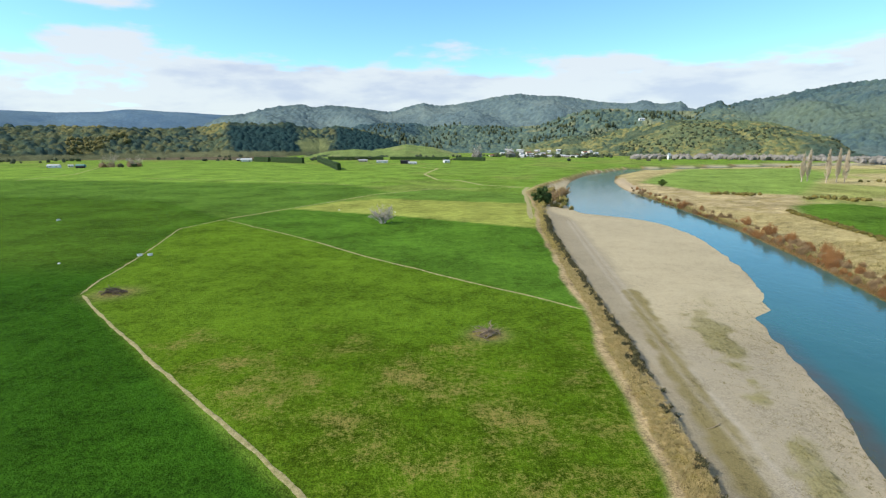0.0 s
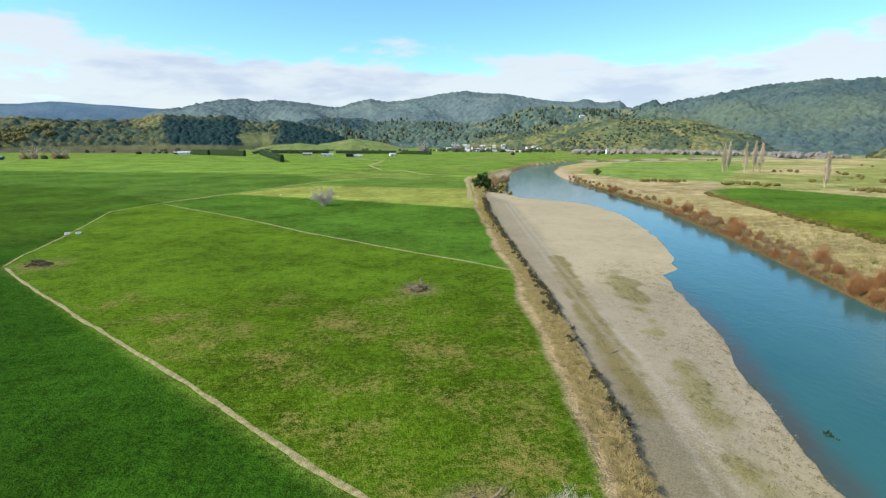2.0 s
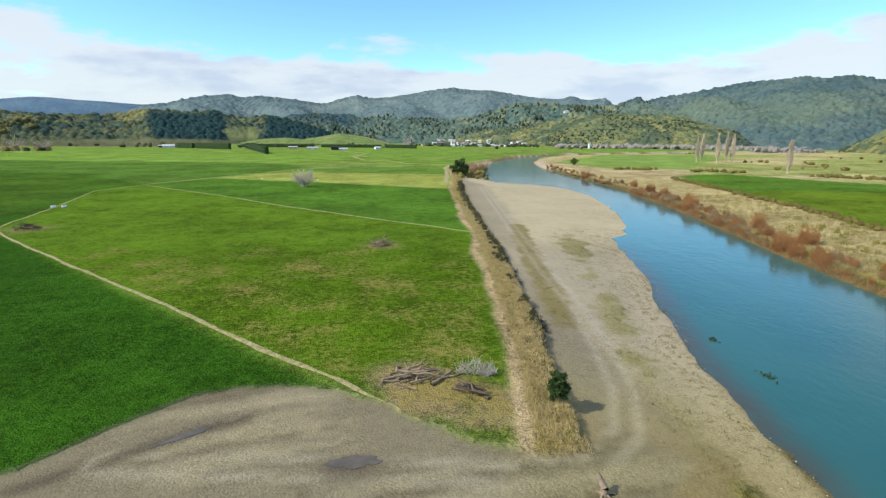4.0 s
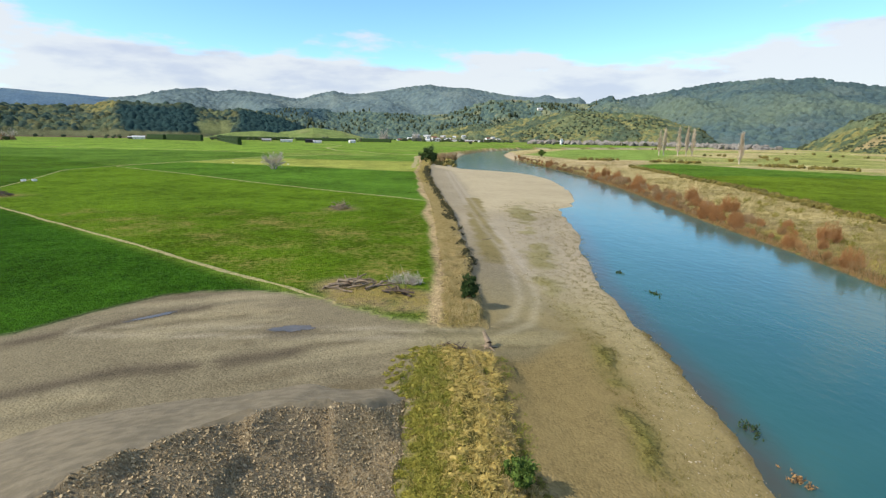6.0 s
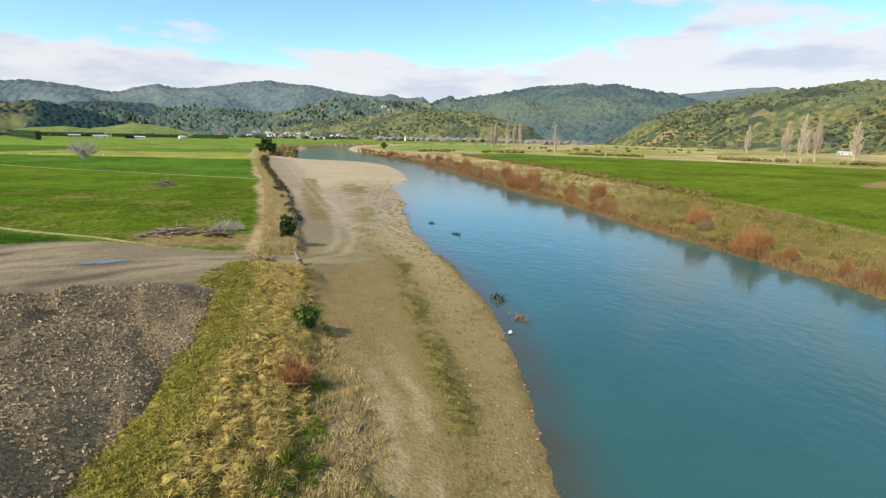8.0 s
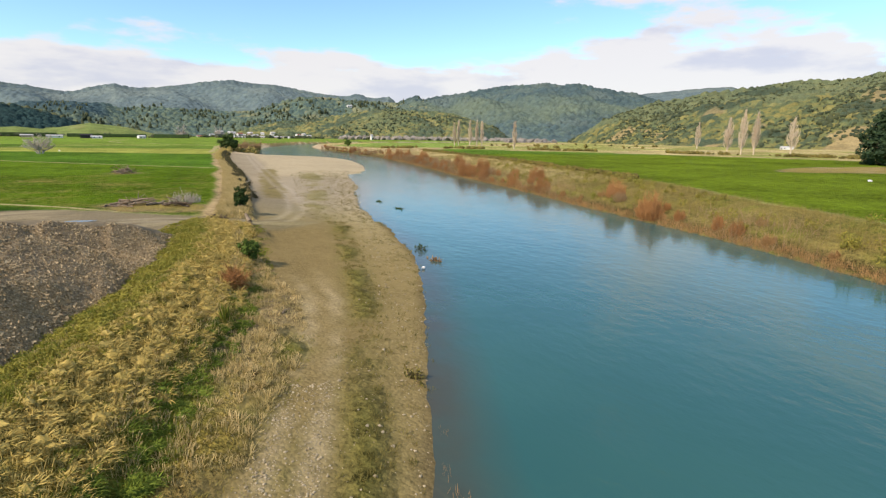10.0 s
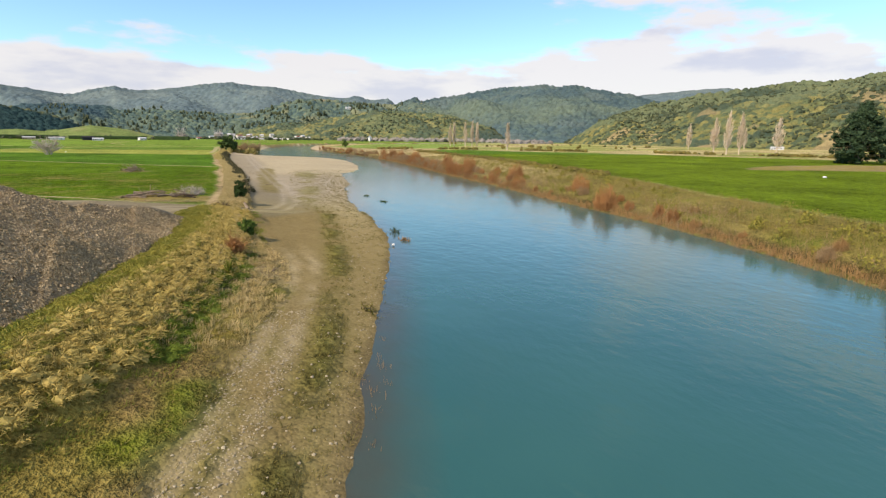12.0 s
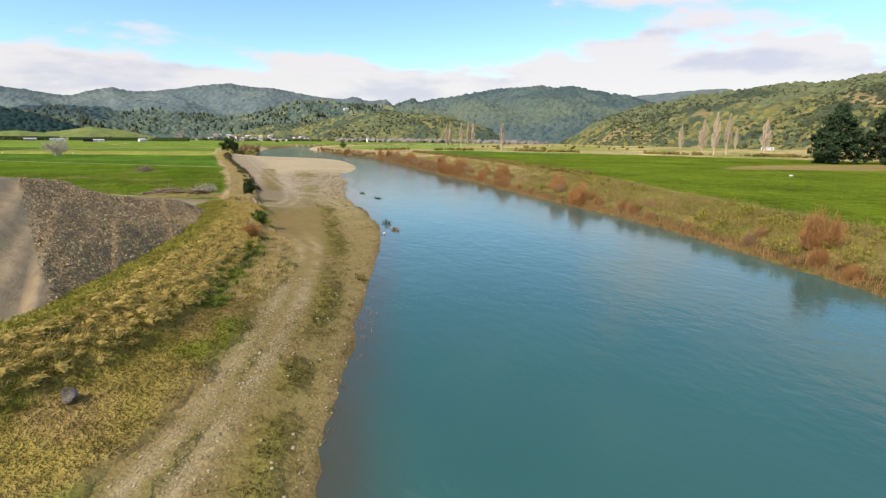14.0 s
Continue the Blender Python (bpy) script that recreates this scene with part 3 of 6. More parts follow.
    lay(mane * bar * 0.85, (0.13, 0.12, 0.035), st=0.3, dr=0.5)
    yard = inside(x, y, YARD, 1.0)
    u, v = x * 0.97 + y * 0.24, y * 0.97 - x * 0.24
    streak = fractal(u * 0.13, v + 0.8 * wob, 1.5, 33, 3)
    wheel = fractal(u * 0.04 + 0.02 * v, v, 0.9, 34, 2)
    yard = yard * smooth(fractal(x, y, 8, 35, 3), -0.25, 0.25)
    lay(yard * smooth(streak, 0.10, 0.40) * 0.7, (0.120, 0.098, 0.066))
    lay(yard * smooth(-streak, 0.12, 0.45) * 0.75, (0.245, 0.208, 0.140))
    lay(yard * smooth(wheel, 0.25, 0.5) * 0.6, (0.275, 0.238, 0.165))
    lay(yard * smooth(-wheel, 0.3, 0.55) * 0.6, (0.105, 0.085, 0.058))
    mud = np.exp(-((along(x, y, [(-16, 2.0), (-9, 4.4), (-4.8, 6.4), (0.2, 6.6), (5.5, 8)])[0] / 0.95) ** 2)) + np.exp(-((along(x, y, [(-14, 12), (-6, 17), (-3, 18.4)])[0] / 0.8) ** 2)) + np.exp(-(((x - 4.8) / 2.6) ** 2 + ((y - 12.1) / 1.5) ** 2))
    lay(np.clip(mud, 0, 1) * smooth(fine, -0.6, 0.0), (0.092, 0.076, 0.058))
    tint[:, 2] *= 1 - 0.22 * np.clip(stone, 0, 1) * (1 - smooth(y, 10, 40)) * (0.5 + 0.5 * smooth(d, -4, 0))
    mesh = grid_mesh("ground", X, Y, Z)
    put_attr(mesh, "tint", tint)
    put_attr(mesh, "stone", stone)
    put_attr(mesh, "dry", dry)
    mesh.materials.append(MAT["ground"])
    return tagged(new("ground", mesh), "green river flats with pasture, dry banks and gravel", "ground", kind="structure")


build_ground()


def strip_mesh(name, label, line, width, mat, seed, lift=0.06, step=0.7):
    """A worn strip that lies on the ground along a line."""
    p = np.array(line, float)
    seg = np.r_[0, np.cumsum(np.hypot(*np.diff(p, axis=0).T))]
    s = np.arange(0, seg[-1], step)
    px, py = np.interp(s, seg, p[:, 0]), np.interp(s, seg, p[:, 1])
    px, py = px + 0.5 * fractal(s, s * 0, 13, seed), py + 0.5 * fractal(s, s * 0 + 9, 13, seed)
    tx, ty = np.gradient(px), np.gradient(py)
    n = np.hypot(tx, ty)
    half = width / 2 * (1 + 0.5 * fractal(s, s * 0, 4, seed + 1) + 0.5 * fractal(s, s * 0 + 5, 1.3, seed + 2)) * smooth(np.minimum(s - s[0], s[-1] - s), -0.2, 2.5)
    k = np.array([-1, -0.4, 0.4, 1])
    X, Y = px[:, None] - (ty / n * half)[:, None] * k, py[:, None] + (tx / n * half)[:, None] * k
    Z = ground_height(X, Y) + lift * (1 - np.abs(k) ** 3 * 1.2)
    mesh = grid_mesh(name, X, Y, Z)
    mesh.flip_normals()
    mesh.materials.append(mat)
    return tagged(new(name, mesh), label, "grass strip", kind="structure")


for k, (line, wide) in enumerate(((FENCE_A, 0.95), (FENCE_B, 0.8), (FENCE_C[:5], 0.7), (FENCE_C[4:], 1.5), ([(-40, 600), (-5, 545), (-14, 480), (-16, 457), (-5, 397), (12, 386), (27, 344), (54, 327), (47, 300), (41, 245), (34, 195)], 3.6), ([(-300, 590), (-395, 600), (-340, 480), (-330, 400)], 2.0), ([(-240, 420), (-130, 385), (-60, 350)], 1.2))):
    strip_mesh("grass_strip_%d" % (k + 1), "pale worn strip of dead grass through pasture", line, wide * 0.66, MAT["strip_grass"], 100 + k)


def build_water():
    ys = np.r_[np.arange(-300, 110, 4.0), np.arange(110, 800, 8.0)]
    a, b = lerp(WATER_L, ys) - 2.5, lerp(WATER_R, ys) + 2.5
    s = np.linspace(0, 1, 24) ** 1.7
    X = a[:, None] * (1 - s) + b[:, None] * s
    mesh = grid_mesh("river_water", X, np.repeat(ys[:, None], 24, 1), np.full(X.shape, WATER_Z))
    put_attr(mesh, "shoal", (0.9 * (1 - smooth(X - a[:, None], 2.3, 6.0)) * (1 - smooth(ys, 60, 100))[:, None]).ravel())
    mesh.materials.append(MAT["water"])
    return tagged(new("river_water", mesh), "calm blue-green river between gravel and willow banks", "water", kind="structure")


build_water()

# ---- hills ----


def crowns(x, y, size, seed):
    """Rounded treetops side by side: height between 0 and 1, and a number for each tree."""
    table = np.random.default_rng(seed).random((128, 128, 4))
    u, v = np.asarray(x) / size, np.asarray(y) / size
    i, j = np.floor(u).astype(int), np.floor(v).astype(int)
    best, pick = np.zeros(np.shape(u)), np.zeros(np.shape(u))
    for a in (-1, 0, 1):
        for b in (-1, 0, 1):
            t = table[(i + a) % 128, (j + b) % 128]
            r = 0.5 + 0.5 * t[..., 2]
            d = np.hypot(u - (i + a + t[..., 0]), v - (j + b + t[..., 1])) / r
            h = r * np.sqrt(np.clip(1 - d * d, 0, 1))
            pick, best = np.where(h > best, t[..., 3], pick), np.maximum(best, h)
    return best, pick


def blend(base, mask, color):
    """Lay a colour over an array of colours where the mask is 1."""
    return base * (1 - mask[..., None]) + np.array(color) * mask[..., None]


def polar_hill(name, label, table, cover, steps=24, fold=0.2, fold_size=160.0, seed=1, az_step=0.25, form=1.4, tree=9.0, tall=4.0, sharp=1.0):
    """A wooded hillside from rows of bearing, foot distance, top distance and top height. cover gives each tree its
    colour with aerial haze mixed in, and 0 to 1 for how wooded it is.
    """
    a = np.array(table, float)
    az = np.arange(a[0, 0], a[-1, 0] + 1e-6, az_step)
    foot, top, high = (np.interp(az, a[:, 0], a[:, k]) for k in (1, 2, 3))
    s = np.r_[np.linspace(0, 1, steps), 1.06, 1.15, 1.4]
    R = foot[:, None] + (top - foot)[:, None] * s
    X, Y = R * np.sin(np.radians(az))[:, None], R * np.cos(np.radians(az))[:, None]
    up = np.where(s <= 1, np.sin(np.clip(s, 0, 1) * np.pi / 2) ** form, 1 - (s - 1) * 1.5)
    across = np.radians(az)[:, None] * a[:, 2].mean() + 0 * R
    inner = np.clip(s * (0.94 - s) * 4, 0, 1)
    spur = 1 + 2 * fold * (fractal(across + 0.4 * R, R * 0.35, fold_size, seed, 3) - 0.25) * inner
    Z = high[:, None] * up * spur + fold * 9 * fractal(X, Y, 70, seed + 5, 3) * inner - 1.0
    ridge = (high / top)[:, None] * R * 0.93
    Z = np.where(s < 0.97, np.minimum(Z, ridge), Z)
    dome, pick = crowns(X, Y, tree, seed + 8)
    tint, wood = cover(X, Y, s[None] + 0 * R, az[:, None] + 0 * R, pick)
    Z = Z + wood * tall * (dome * (0.6 + 0.8 * pick) * sharp - 0.5) * np.clip(s * 10, 0, 1)
    mesh = grid_mesh(name, X.T, Y.T, Z.T)
    put_attr(mesh, "tint", np.swapaxes(tint, 0, 1).reshape(-1, 3))
    mesh.materials.append(MAT["canopy"])
    tagged(new(name, mesh), label, "hill", kind="structure")
    return X, Y, Z


def by_tree(pick, *colors):
    """One of the colours for each tree."""
    k = np.minimum((pick * len(colors)).astype(int), len(colors) - 1)
    return np.array(colors, float)[k]


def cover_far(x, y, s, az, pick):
    # the blue haze of distance is mixed into these colours
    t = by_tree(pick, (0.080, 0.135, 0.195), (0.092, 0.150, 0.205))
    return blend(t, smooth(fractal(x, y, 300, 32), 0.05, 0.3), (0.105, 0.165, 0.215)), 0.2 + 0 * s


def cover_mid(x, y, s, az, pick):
    # greyed and blued: haze painted into the tree colours
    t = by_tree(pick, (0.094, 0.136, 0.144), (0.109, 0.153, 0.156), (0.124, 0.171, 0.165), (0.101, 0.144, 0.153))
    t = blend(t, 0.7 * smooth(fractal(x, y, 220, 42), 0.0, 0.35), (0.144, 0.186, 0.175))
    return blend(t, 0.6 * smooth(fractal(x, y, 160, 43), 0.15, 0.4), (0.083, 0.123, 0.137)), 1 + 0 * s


def cover_big(x, y, s, az, pick):
    # bluish because aerial haze is put into the palette
    t = by_tree(pick, (0.062, 0.100, 0.104), (0.074, 0.116, 0.112), (0.085, 0.128, 0.112), (0.066, 0.108, 0.114))
    t = blend(t, 0.8 * smooth(s + 0.5 * fractal(x, y, 120, 54), 0.62, 0.9), (0.052, 0.086, 0.094))
    # paler mid-slope patches: sunlight on the bush painted as colour
    t = blend(t, 0.6 * smooth(fractal(x, y, 190, 52) - np.abs(s - 0.4), -0.3, 0.25), (0.132, 0.168, 0.108))
    return blend(t, 0.6 * smooth(fractal(x, y, 90, 53), 0.15, 0.4), (0.108, 0.146, 0.132)), 1 + 0 * s


def cover_conifer(x, y, s, az, pick):
    # tree colours lifted towards blue to paint in haze
    t = by_tree(pick, (0.071, 0.115, 0.099), (0.094, 0.138, 0.106), (0.060, 0.099, 0.092), (0.113, 0.152, 0.106))
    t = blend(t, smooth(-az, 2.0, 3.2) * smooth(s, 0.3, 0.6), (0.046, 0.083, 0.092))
    spot = smooth(fractal(x, y, 60, 56), 0.10, 0.30) * smooth(az, 6, 10)
    t = blend(t, 0.8 * spot, (0.190, 0.201, 0.113))
    clear = smooth(fractal(x, y, 90, 57), 0.36, 0.45) * smooth(az, 11, 14)
    return blend(t, clear, (0.310, 0.265, 0.155)), 1 - 0.85 * clear


def cover_front(x, y, s, az, pick):
    t = by_tree(pick, (0.185, 0.182, 0.070), (0.150, 0.164, 0.068), (0.118, 0.142, 0.068), (0.205, 0.192, 0.076), (0.090, 0.120, 0.066))
    t = blend(t, 0.75 * smooth(fractal(x, y, 110, 62), 0.0, 0.3), (0.112, 0.142, 0.075))
    t = blend(t, 0.8 * smooth(fractal(x, y, 50, 63), 0.2, 0.36), (0.058, 0.088, 0.060))
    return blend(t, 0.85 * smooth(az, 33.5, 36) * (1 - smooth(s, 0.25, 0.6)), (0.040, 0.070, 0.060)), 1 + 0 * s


def cover_east(x, y, s, az, pick):
    t = by_tree(pick, (0.170, 0.168, 0.062), (0.135, 0.150, 0.062), (0.100, 0.126, 0.060), (0.200, 0.185, 0.066), (0.074, 0.100, 0.056))
    t = blend(t, 0.8 * smooth(s + 0.4 * fractal(x, y, 90, 74), 0.45, 0.75), (0.118, 0.146, 0.080))
    t = blend(t, 0.85 * smooth(fractal(x, y, 60, 72), 0.16, 0.32), (0.050, 0.076, 0.052))
    open_ = smooth(fractal(x, y, 42, 73), 0.26, 0.36) * (1 - smooth(s, 0.35, 0.7))
    t = blend(t, 0.9 * open_, (0.30, 0.235, 0.115))
    return t, 1 - 0.8 * open_


def cover_terrace(x, y, s, az, pick):
    t = by_tree(pick, (0.072, 0.098, 0.058), (0.094, 0.110, 0.056), (0.048, 0.074, 0.056), (0.116, 0.120, 0.058), (0.036, 0.062, 0.052))
    gold = smooth(-az, 30.3, 31.5) * (1 - smooth(-az, 35.5, 36.5)) * smooth(fractal(x, y, 40, 83), -0.15, 0.15) + smooth(-az, 21.5, 22.5) * (1 - smooth(-az, 24, 25.5)) * smooth(s, 0.4, 0.7)
    t = blend(t, 0.8 * np.clip(gold, 0, 1) * (pick > 0.35), (0.225, 0.200, 0.070))
    open_ = smooth(fractal(x, y, 70, 84) - np.abs(az + 13.2) / 5, -0.25, 0.0)
    t = blend(t, open_, (0.16, 0.18, 0.075))
    pine = smooth(-az + 0.6 * fractal(x, y, 30, 85), 14.9, 15.5) * (1 - smooth(-az + 0.6 * fractal(x, y, 30, 86), 21.8, 22.4)) * (1 - 0.7 * smooth(s, 0.75, 0.95))
    pine = np.clip(pine + smooth(az + 11.8, 0, 0.6) * (1 - smooth(s, 0.85, 1.0)), 0, 1)
    t = blend(t, pine, (0.022, 0.050, 0.050))
    # a bare brown bank below the trees
    bare = 1 - smooth(s + 0.03 * fractal(x, y, 25, 87), 0.06, 0.09)
    t = blend(t, bare, (0.125, 0.130, 0.066))
    return t, (1 - 0.85 * open_ * (1 - pine)) * (1 - bare)


def cover_pasture(x, y, s, az, pick):
    t = blend(by_tree(pick, (0.155, 0.205, 0.062)), smooth(fractal(x, y, 50, 92), 0.0, 0.3), (0.195, 0.220, 0.080))
    trees = smooth(fractal(x, y, 34, 93), 0.30, 0.36)
    return blend(t, trees, (0.045, 0.068, 0.040)), trees


RANGE_FAR = [(-75, 3300, 4300, 250), (-40, 3300, 4300, 222), (-36, 3300, 4300, 214), (-32.8, 3300, 4300, 224), (-30.7, 3300, 4300, 245), (-29.2, 3300, 4300, 243), (-27.5, 3300, 4300, 234), (-25.9, 3300, 4300, 231), (-23.1, 3300, 4300, 219), (-20, 3300, 4300, 208), (-10, 3300, 4300, 142), (5, 3300, 4300, 92)]
RANGE_EAST = [(40, 2700, 3500, 120), (46, 2700, 3500, 230), (49.9, 2700, 3500, 272), (51.5, 2700, 3500, 284), (53.8, 2700, 3500, 294), (56.3, 2700, 3500, 306), (58.2, 2700, 3500, 305), (59.5, 2700, 3500, 285), (62, 2700, 3500, 240), (70, 2700, 3500, 200)]
RANGE_MID = [(-26, 1700, 2700, 57), (-22.5, 1700, 2700, 140), (-20.5, 1700, 2700, 150), (-19.2, 1700, 2700, 169), (-17.2, 1700, 2700, 187), (-14.8, 1700, 2700, 198), (-13.6, 1700, 2700, 187), (-11.7, 1700, 2700, 195), (-8.4, 1700, 2700, 183), (-6.1, 1700, 2700, 166), (-5.2, 1700, 2700, 167), (-4, 1700, 2700, 187), (-2, 1700, 2700, 210), (-0.5, 1700, 2700, 195), (1.3, 1700, 2700, 201), (3.1, 1700, 2700, 213), (5, 1700, 2700, 230), (6.2, 1700, 2700, 239), (8.2, 1700, 2700, 250), (9.7, 1700, 2700, 239), (12.5, 1700, 2700, 236), (14.9, 1700, 2700, 217), (17, 1700, 2700, 200), (19.6, 1700, 2700, 194), (20.6, 1700, 2700, 206), (22.2, 1700, 2700, 187), (24.1, 1700, 2700, 196), (25, 1700, 2700, 161), (32, 1700, 2700, 137)]
HILL_BIG = [(23, 1150, 1700, 60), (25.1, 1100, 1700, 105), (26.5, 1100, 1700, 124), (27.4, 1100, 1700, 132), (28.2, 1100, 1700, 121), (30.1, 1100, 1700, 132), (31.9, 1080, 1700, 140), (34.1, 1060, 1700, 151), (36.4, 1030, 1700, 162), (38.4, 1000, 1700, 167), (41.7, 1000, 1700, 173), (43.2, 1000, 1700, 166), (44.7, 1000, 1700, 171), (46, 1020, 1700, 163), (47.4, 1050, 1700, 154), (50.8, 1100, 1700, 136), (54, 1100, 1700, 110), (60, 1100, 1700, 90)]
HILL_CONIFER = [(-13, 1250, 1500, 35), (-9.8, 1220, 1500, 63), (-8.7, 1200, 1500, 73), (-2.8, 1180, 1500, 75), (-1.6, 1180, 1500, 65), (2, 1180, 1500, 69), (7.2, 1150, 1500, 63), (10.3, 1130, 1500, 67), (13.3, 1120, 1500, 93), (15.1, 1100, 1500, 104), (17.2, 1100, 1500, 110), (19.8, 1100, 1500, 104), (22.1, 1100, 1500, 100), (25, 1100, 1500, 96), (27.5, 1100, 1500, 112), (29.2, 1100, 1500, 100), (32, 1150, 1500, 68), (36, 1200, 1500, 20)]
HILL_FRONT = [(7, 1060, 1250, 2), (10, 1030, 1250, 20), (13.3, 1000, 1250, 36), (17, 980, 1250, 46), (19.3, 970, 1250, 52), (23.3, 950, 1250, 68), (27.8, 930, 1250, 67), (31.7, 930, 1250, 62), (34.3, 930, 1250, 45), (36.8, 930, 1220, 37), (38.5, 940, 1200, 10), (40, 950, 1180, 1)]
HILL_EAST = [(45.2, 880, 900, 2), (46.8, 830, 905, 17), (48.5, 790, 920, 37), (50.2, 760, 940, 49), (53.4, 720, 950, 68), (56.6, 690, 960, 77), (58.1, 680, 970, 84), (60, 665, 1000, 88), (62.3, 650, 1000, 93), (64.3, 645, 1000, 98), (66.2, 640, 1000, 100), (68.3, 630, 1000, 97), (69.7, 620, 1000, 101), (71.1, 610, 1000, 106), (85, 600, 1000, 118)]
TERRACE = [(-75, 1000, 1250, 58), (-40, 1020, 1250, 58), (-33, 1050, 1250, 58), (-29.2, 1060, 1250, 54), (-25, 1060, 1250, 58), (-23, 1050, 1250, 65), (-22.2, 1040, 1250, 69), (-19, 1040, 1250, 66), (-16.7, 1050, 1250, 69), (-14.5, 1080, 1250, 58), (-13.2, 1100, 1250, 54), (-11.2, 1100, 1250, 62), (-8.5, 1110, 1250, 52), (-6.1, 1120, 1250, 36), (-4, 1130, 1250, 10), (-2, 1150, 1250, 1)]
KNOLL = [(-9.5, 940, 1020, 2), (-7, 900, 1020, 12), (-4, 880, 1020, 22), (-1, 900, 1020, 16), (2, 940, 1020, 2)]
KNOLL_WEST = [(-15, 940, 980, 2), (-12, 900, 980, 11), (-9.5, 890, 980, 14), (-7, 900, 980, 10), (-4.5, 940, 980, 2)]

HILLS = {}
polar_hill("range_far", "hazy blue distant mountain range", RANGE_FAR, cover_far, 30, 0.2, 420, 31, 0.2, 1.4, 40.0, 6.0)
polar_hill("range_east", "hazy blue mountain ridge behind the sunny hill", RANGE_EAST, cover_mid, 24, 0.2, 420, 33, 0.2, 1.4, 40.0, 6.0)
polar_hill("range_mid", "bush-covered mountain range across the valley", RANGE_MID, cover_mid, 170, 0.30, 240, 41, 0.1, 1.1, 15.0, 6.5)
polar_hill("hill_big", "long forested hill above the valley", HILL_BIG, cover_big, 210, 0.30, 190, 51, 0.085, 1.1, 9.0, 7.0)
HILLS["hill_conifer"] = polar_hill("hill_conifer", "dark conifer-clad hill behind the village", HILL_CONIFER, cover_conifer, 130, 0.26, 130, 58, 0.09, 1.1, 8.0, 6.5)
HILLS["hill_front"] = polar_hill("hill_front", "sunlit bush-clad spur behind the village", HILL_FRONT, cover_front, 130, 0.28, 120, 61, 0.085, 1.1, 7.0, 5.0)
HILLS["hill_east"] = polar_hill("hill_east", "sunlit scrubby hill beside the river flats", HILL_EAST, cover_east, 150, 0.30, 120, 71, 0.1, 1.1, 6.0, 5.0)
HILLS["terrace"] = polar_hill("terrace", "wooded terrace at the valley edge", TERRACE, cover_terrace, 110, 0.22, 110, 81, 0.1, 0.85, 7.5, 7.0)
polar_hill("knoll", "low grassy knoll on the valley floor", KNOLL, cover_pasture, 40, 0.1, 90, 91, 0.1, 2.0, 8.0, 5.0)
polar_hill("knoll_west", "low grassy knoll with dark trees on it", KNOLL_WEST, cover_pasture, 30, 0.1, 90, 95, 0.1, 2.0, 8.0, 5.0)

# ---- heap ----


HEAP = {}


def heap_at(x, y):
    """Height of the finished heap's surface."""
    i, j = np.clip((np.asarray(x) + 40) / 0.28, 0, 195), np.clip((np.asarray(y) + 50) / 0.28, 0, 220)
    i0, j0, Z = i.astype(int), j.astype(int), HEAP["z"]
    fi, fj = i - i0, j - j0
    return (Z[j0, i0] * (1 - fi) + Z[j0, i0 + 1] * fi) * (1 - fj) + (Z[j0 + 1, i0] * (1 - fi) + Z[j0 + 1, i0 + 1] * fi) * fj


def build_heap():
    xs, ys = np.arange(-40, 15, 0.28), np.arange(-50, 12, 0.28)
    X, Y = np.meshgrid(xs, ys)
    base = ground_height(X, Y)
    H = heap_height(X, Y)
    tan_side = smooth(1.2 + 0.2 * (-20 - Y) - X + 1.2 * fractal(X, Y, 4, 25), -0.5, 0.8)
    ruts = 0.075 * np.sin((X - 0.05 * (Y + 22) + 0.015 * np.clip(Y + 25, -8, 0) ** 2) * 3.9 + 0.8 * fractal(X, Y, 6, 23)) * tan_side * smooth(-12 - Y, 0, 3) * np.exp(-(((X - 0.6) / 2.4) ** 2))
    behind = smooth(Y - np.interp(X, np.array(HEAP_RIDGE)[5::-1, 0], np.array(HEAP_RIDGE)[5::-1, 1]), -0.4, 0.6)
    rough = 1 - 0.75 * np.clip(behind + tan_side * smooth(-14 - Y, 0, 4), 0, 1)
    gully = 0.34 * fractal(X * 0.9 + Y * 0.45, Y * 0.2 - X * 0.1, 2.0, 24, 3) * rough
    Z = np.where(H > base - 0.3, H + rough * (0.12 * fractal(X, Y, 1.2, 21) + 0.2 * fractal(X, Y, 4, 22)) + gully + ruts, base - 0.5)
    HEAP.update(z=Z)
    mesh = grid_mesh("spoil_heap", X, Y, Z)
    wash = 0.4 * smooth(fractal(X * 0.9 + Y * 0.45, Y * 0.2 - X * 0.1, 3.0, 26, 3), 0.12, 0.4) * smooth(fractal(X, Y, 9, 27), -0.2, 0.2)
    put_attr(mesh, "silt", np.clip(tan_side * smooth(-14 - Y, 0, 4) + behind + wash, 0, 1).ravel())
    put_attr(mesh, "tan", (tan_side * smooth(-14 - Y, 0, 4)).ravel())
    mesh.materials.append(MAT["heap"])
    return tagged(new("spoil_heap", mesh), "large grey-brown heap of river gravel in a yard", "gravel heap")


build_heap()

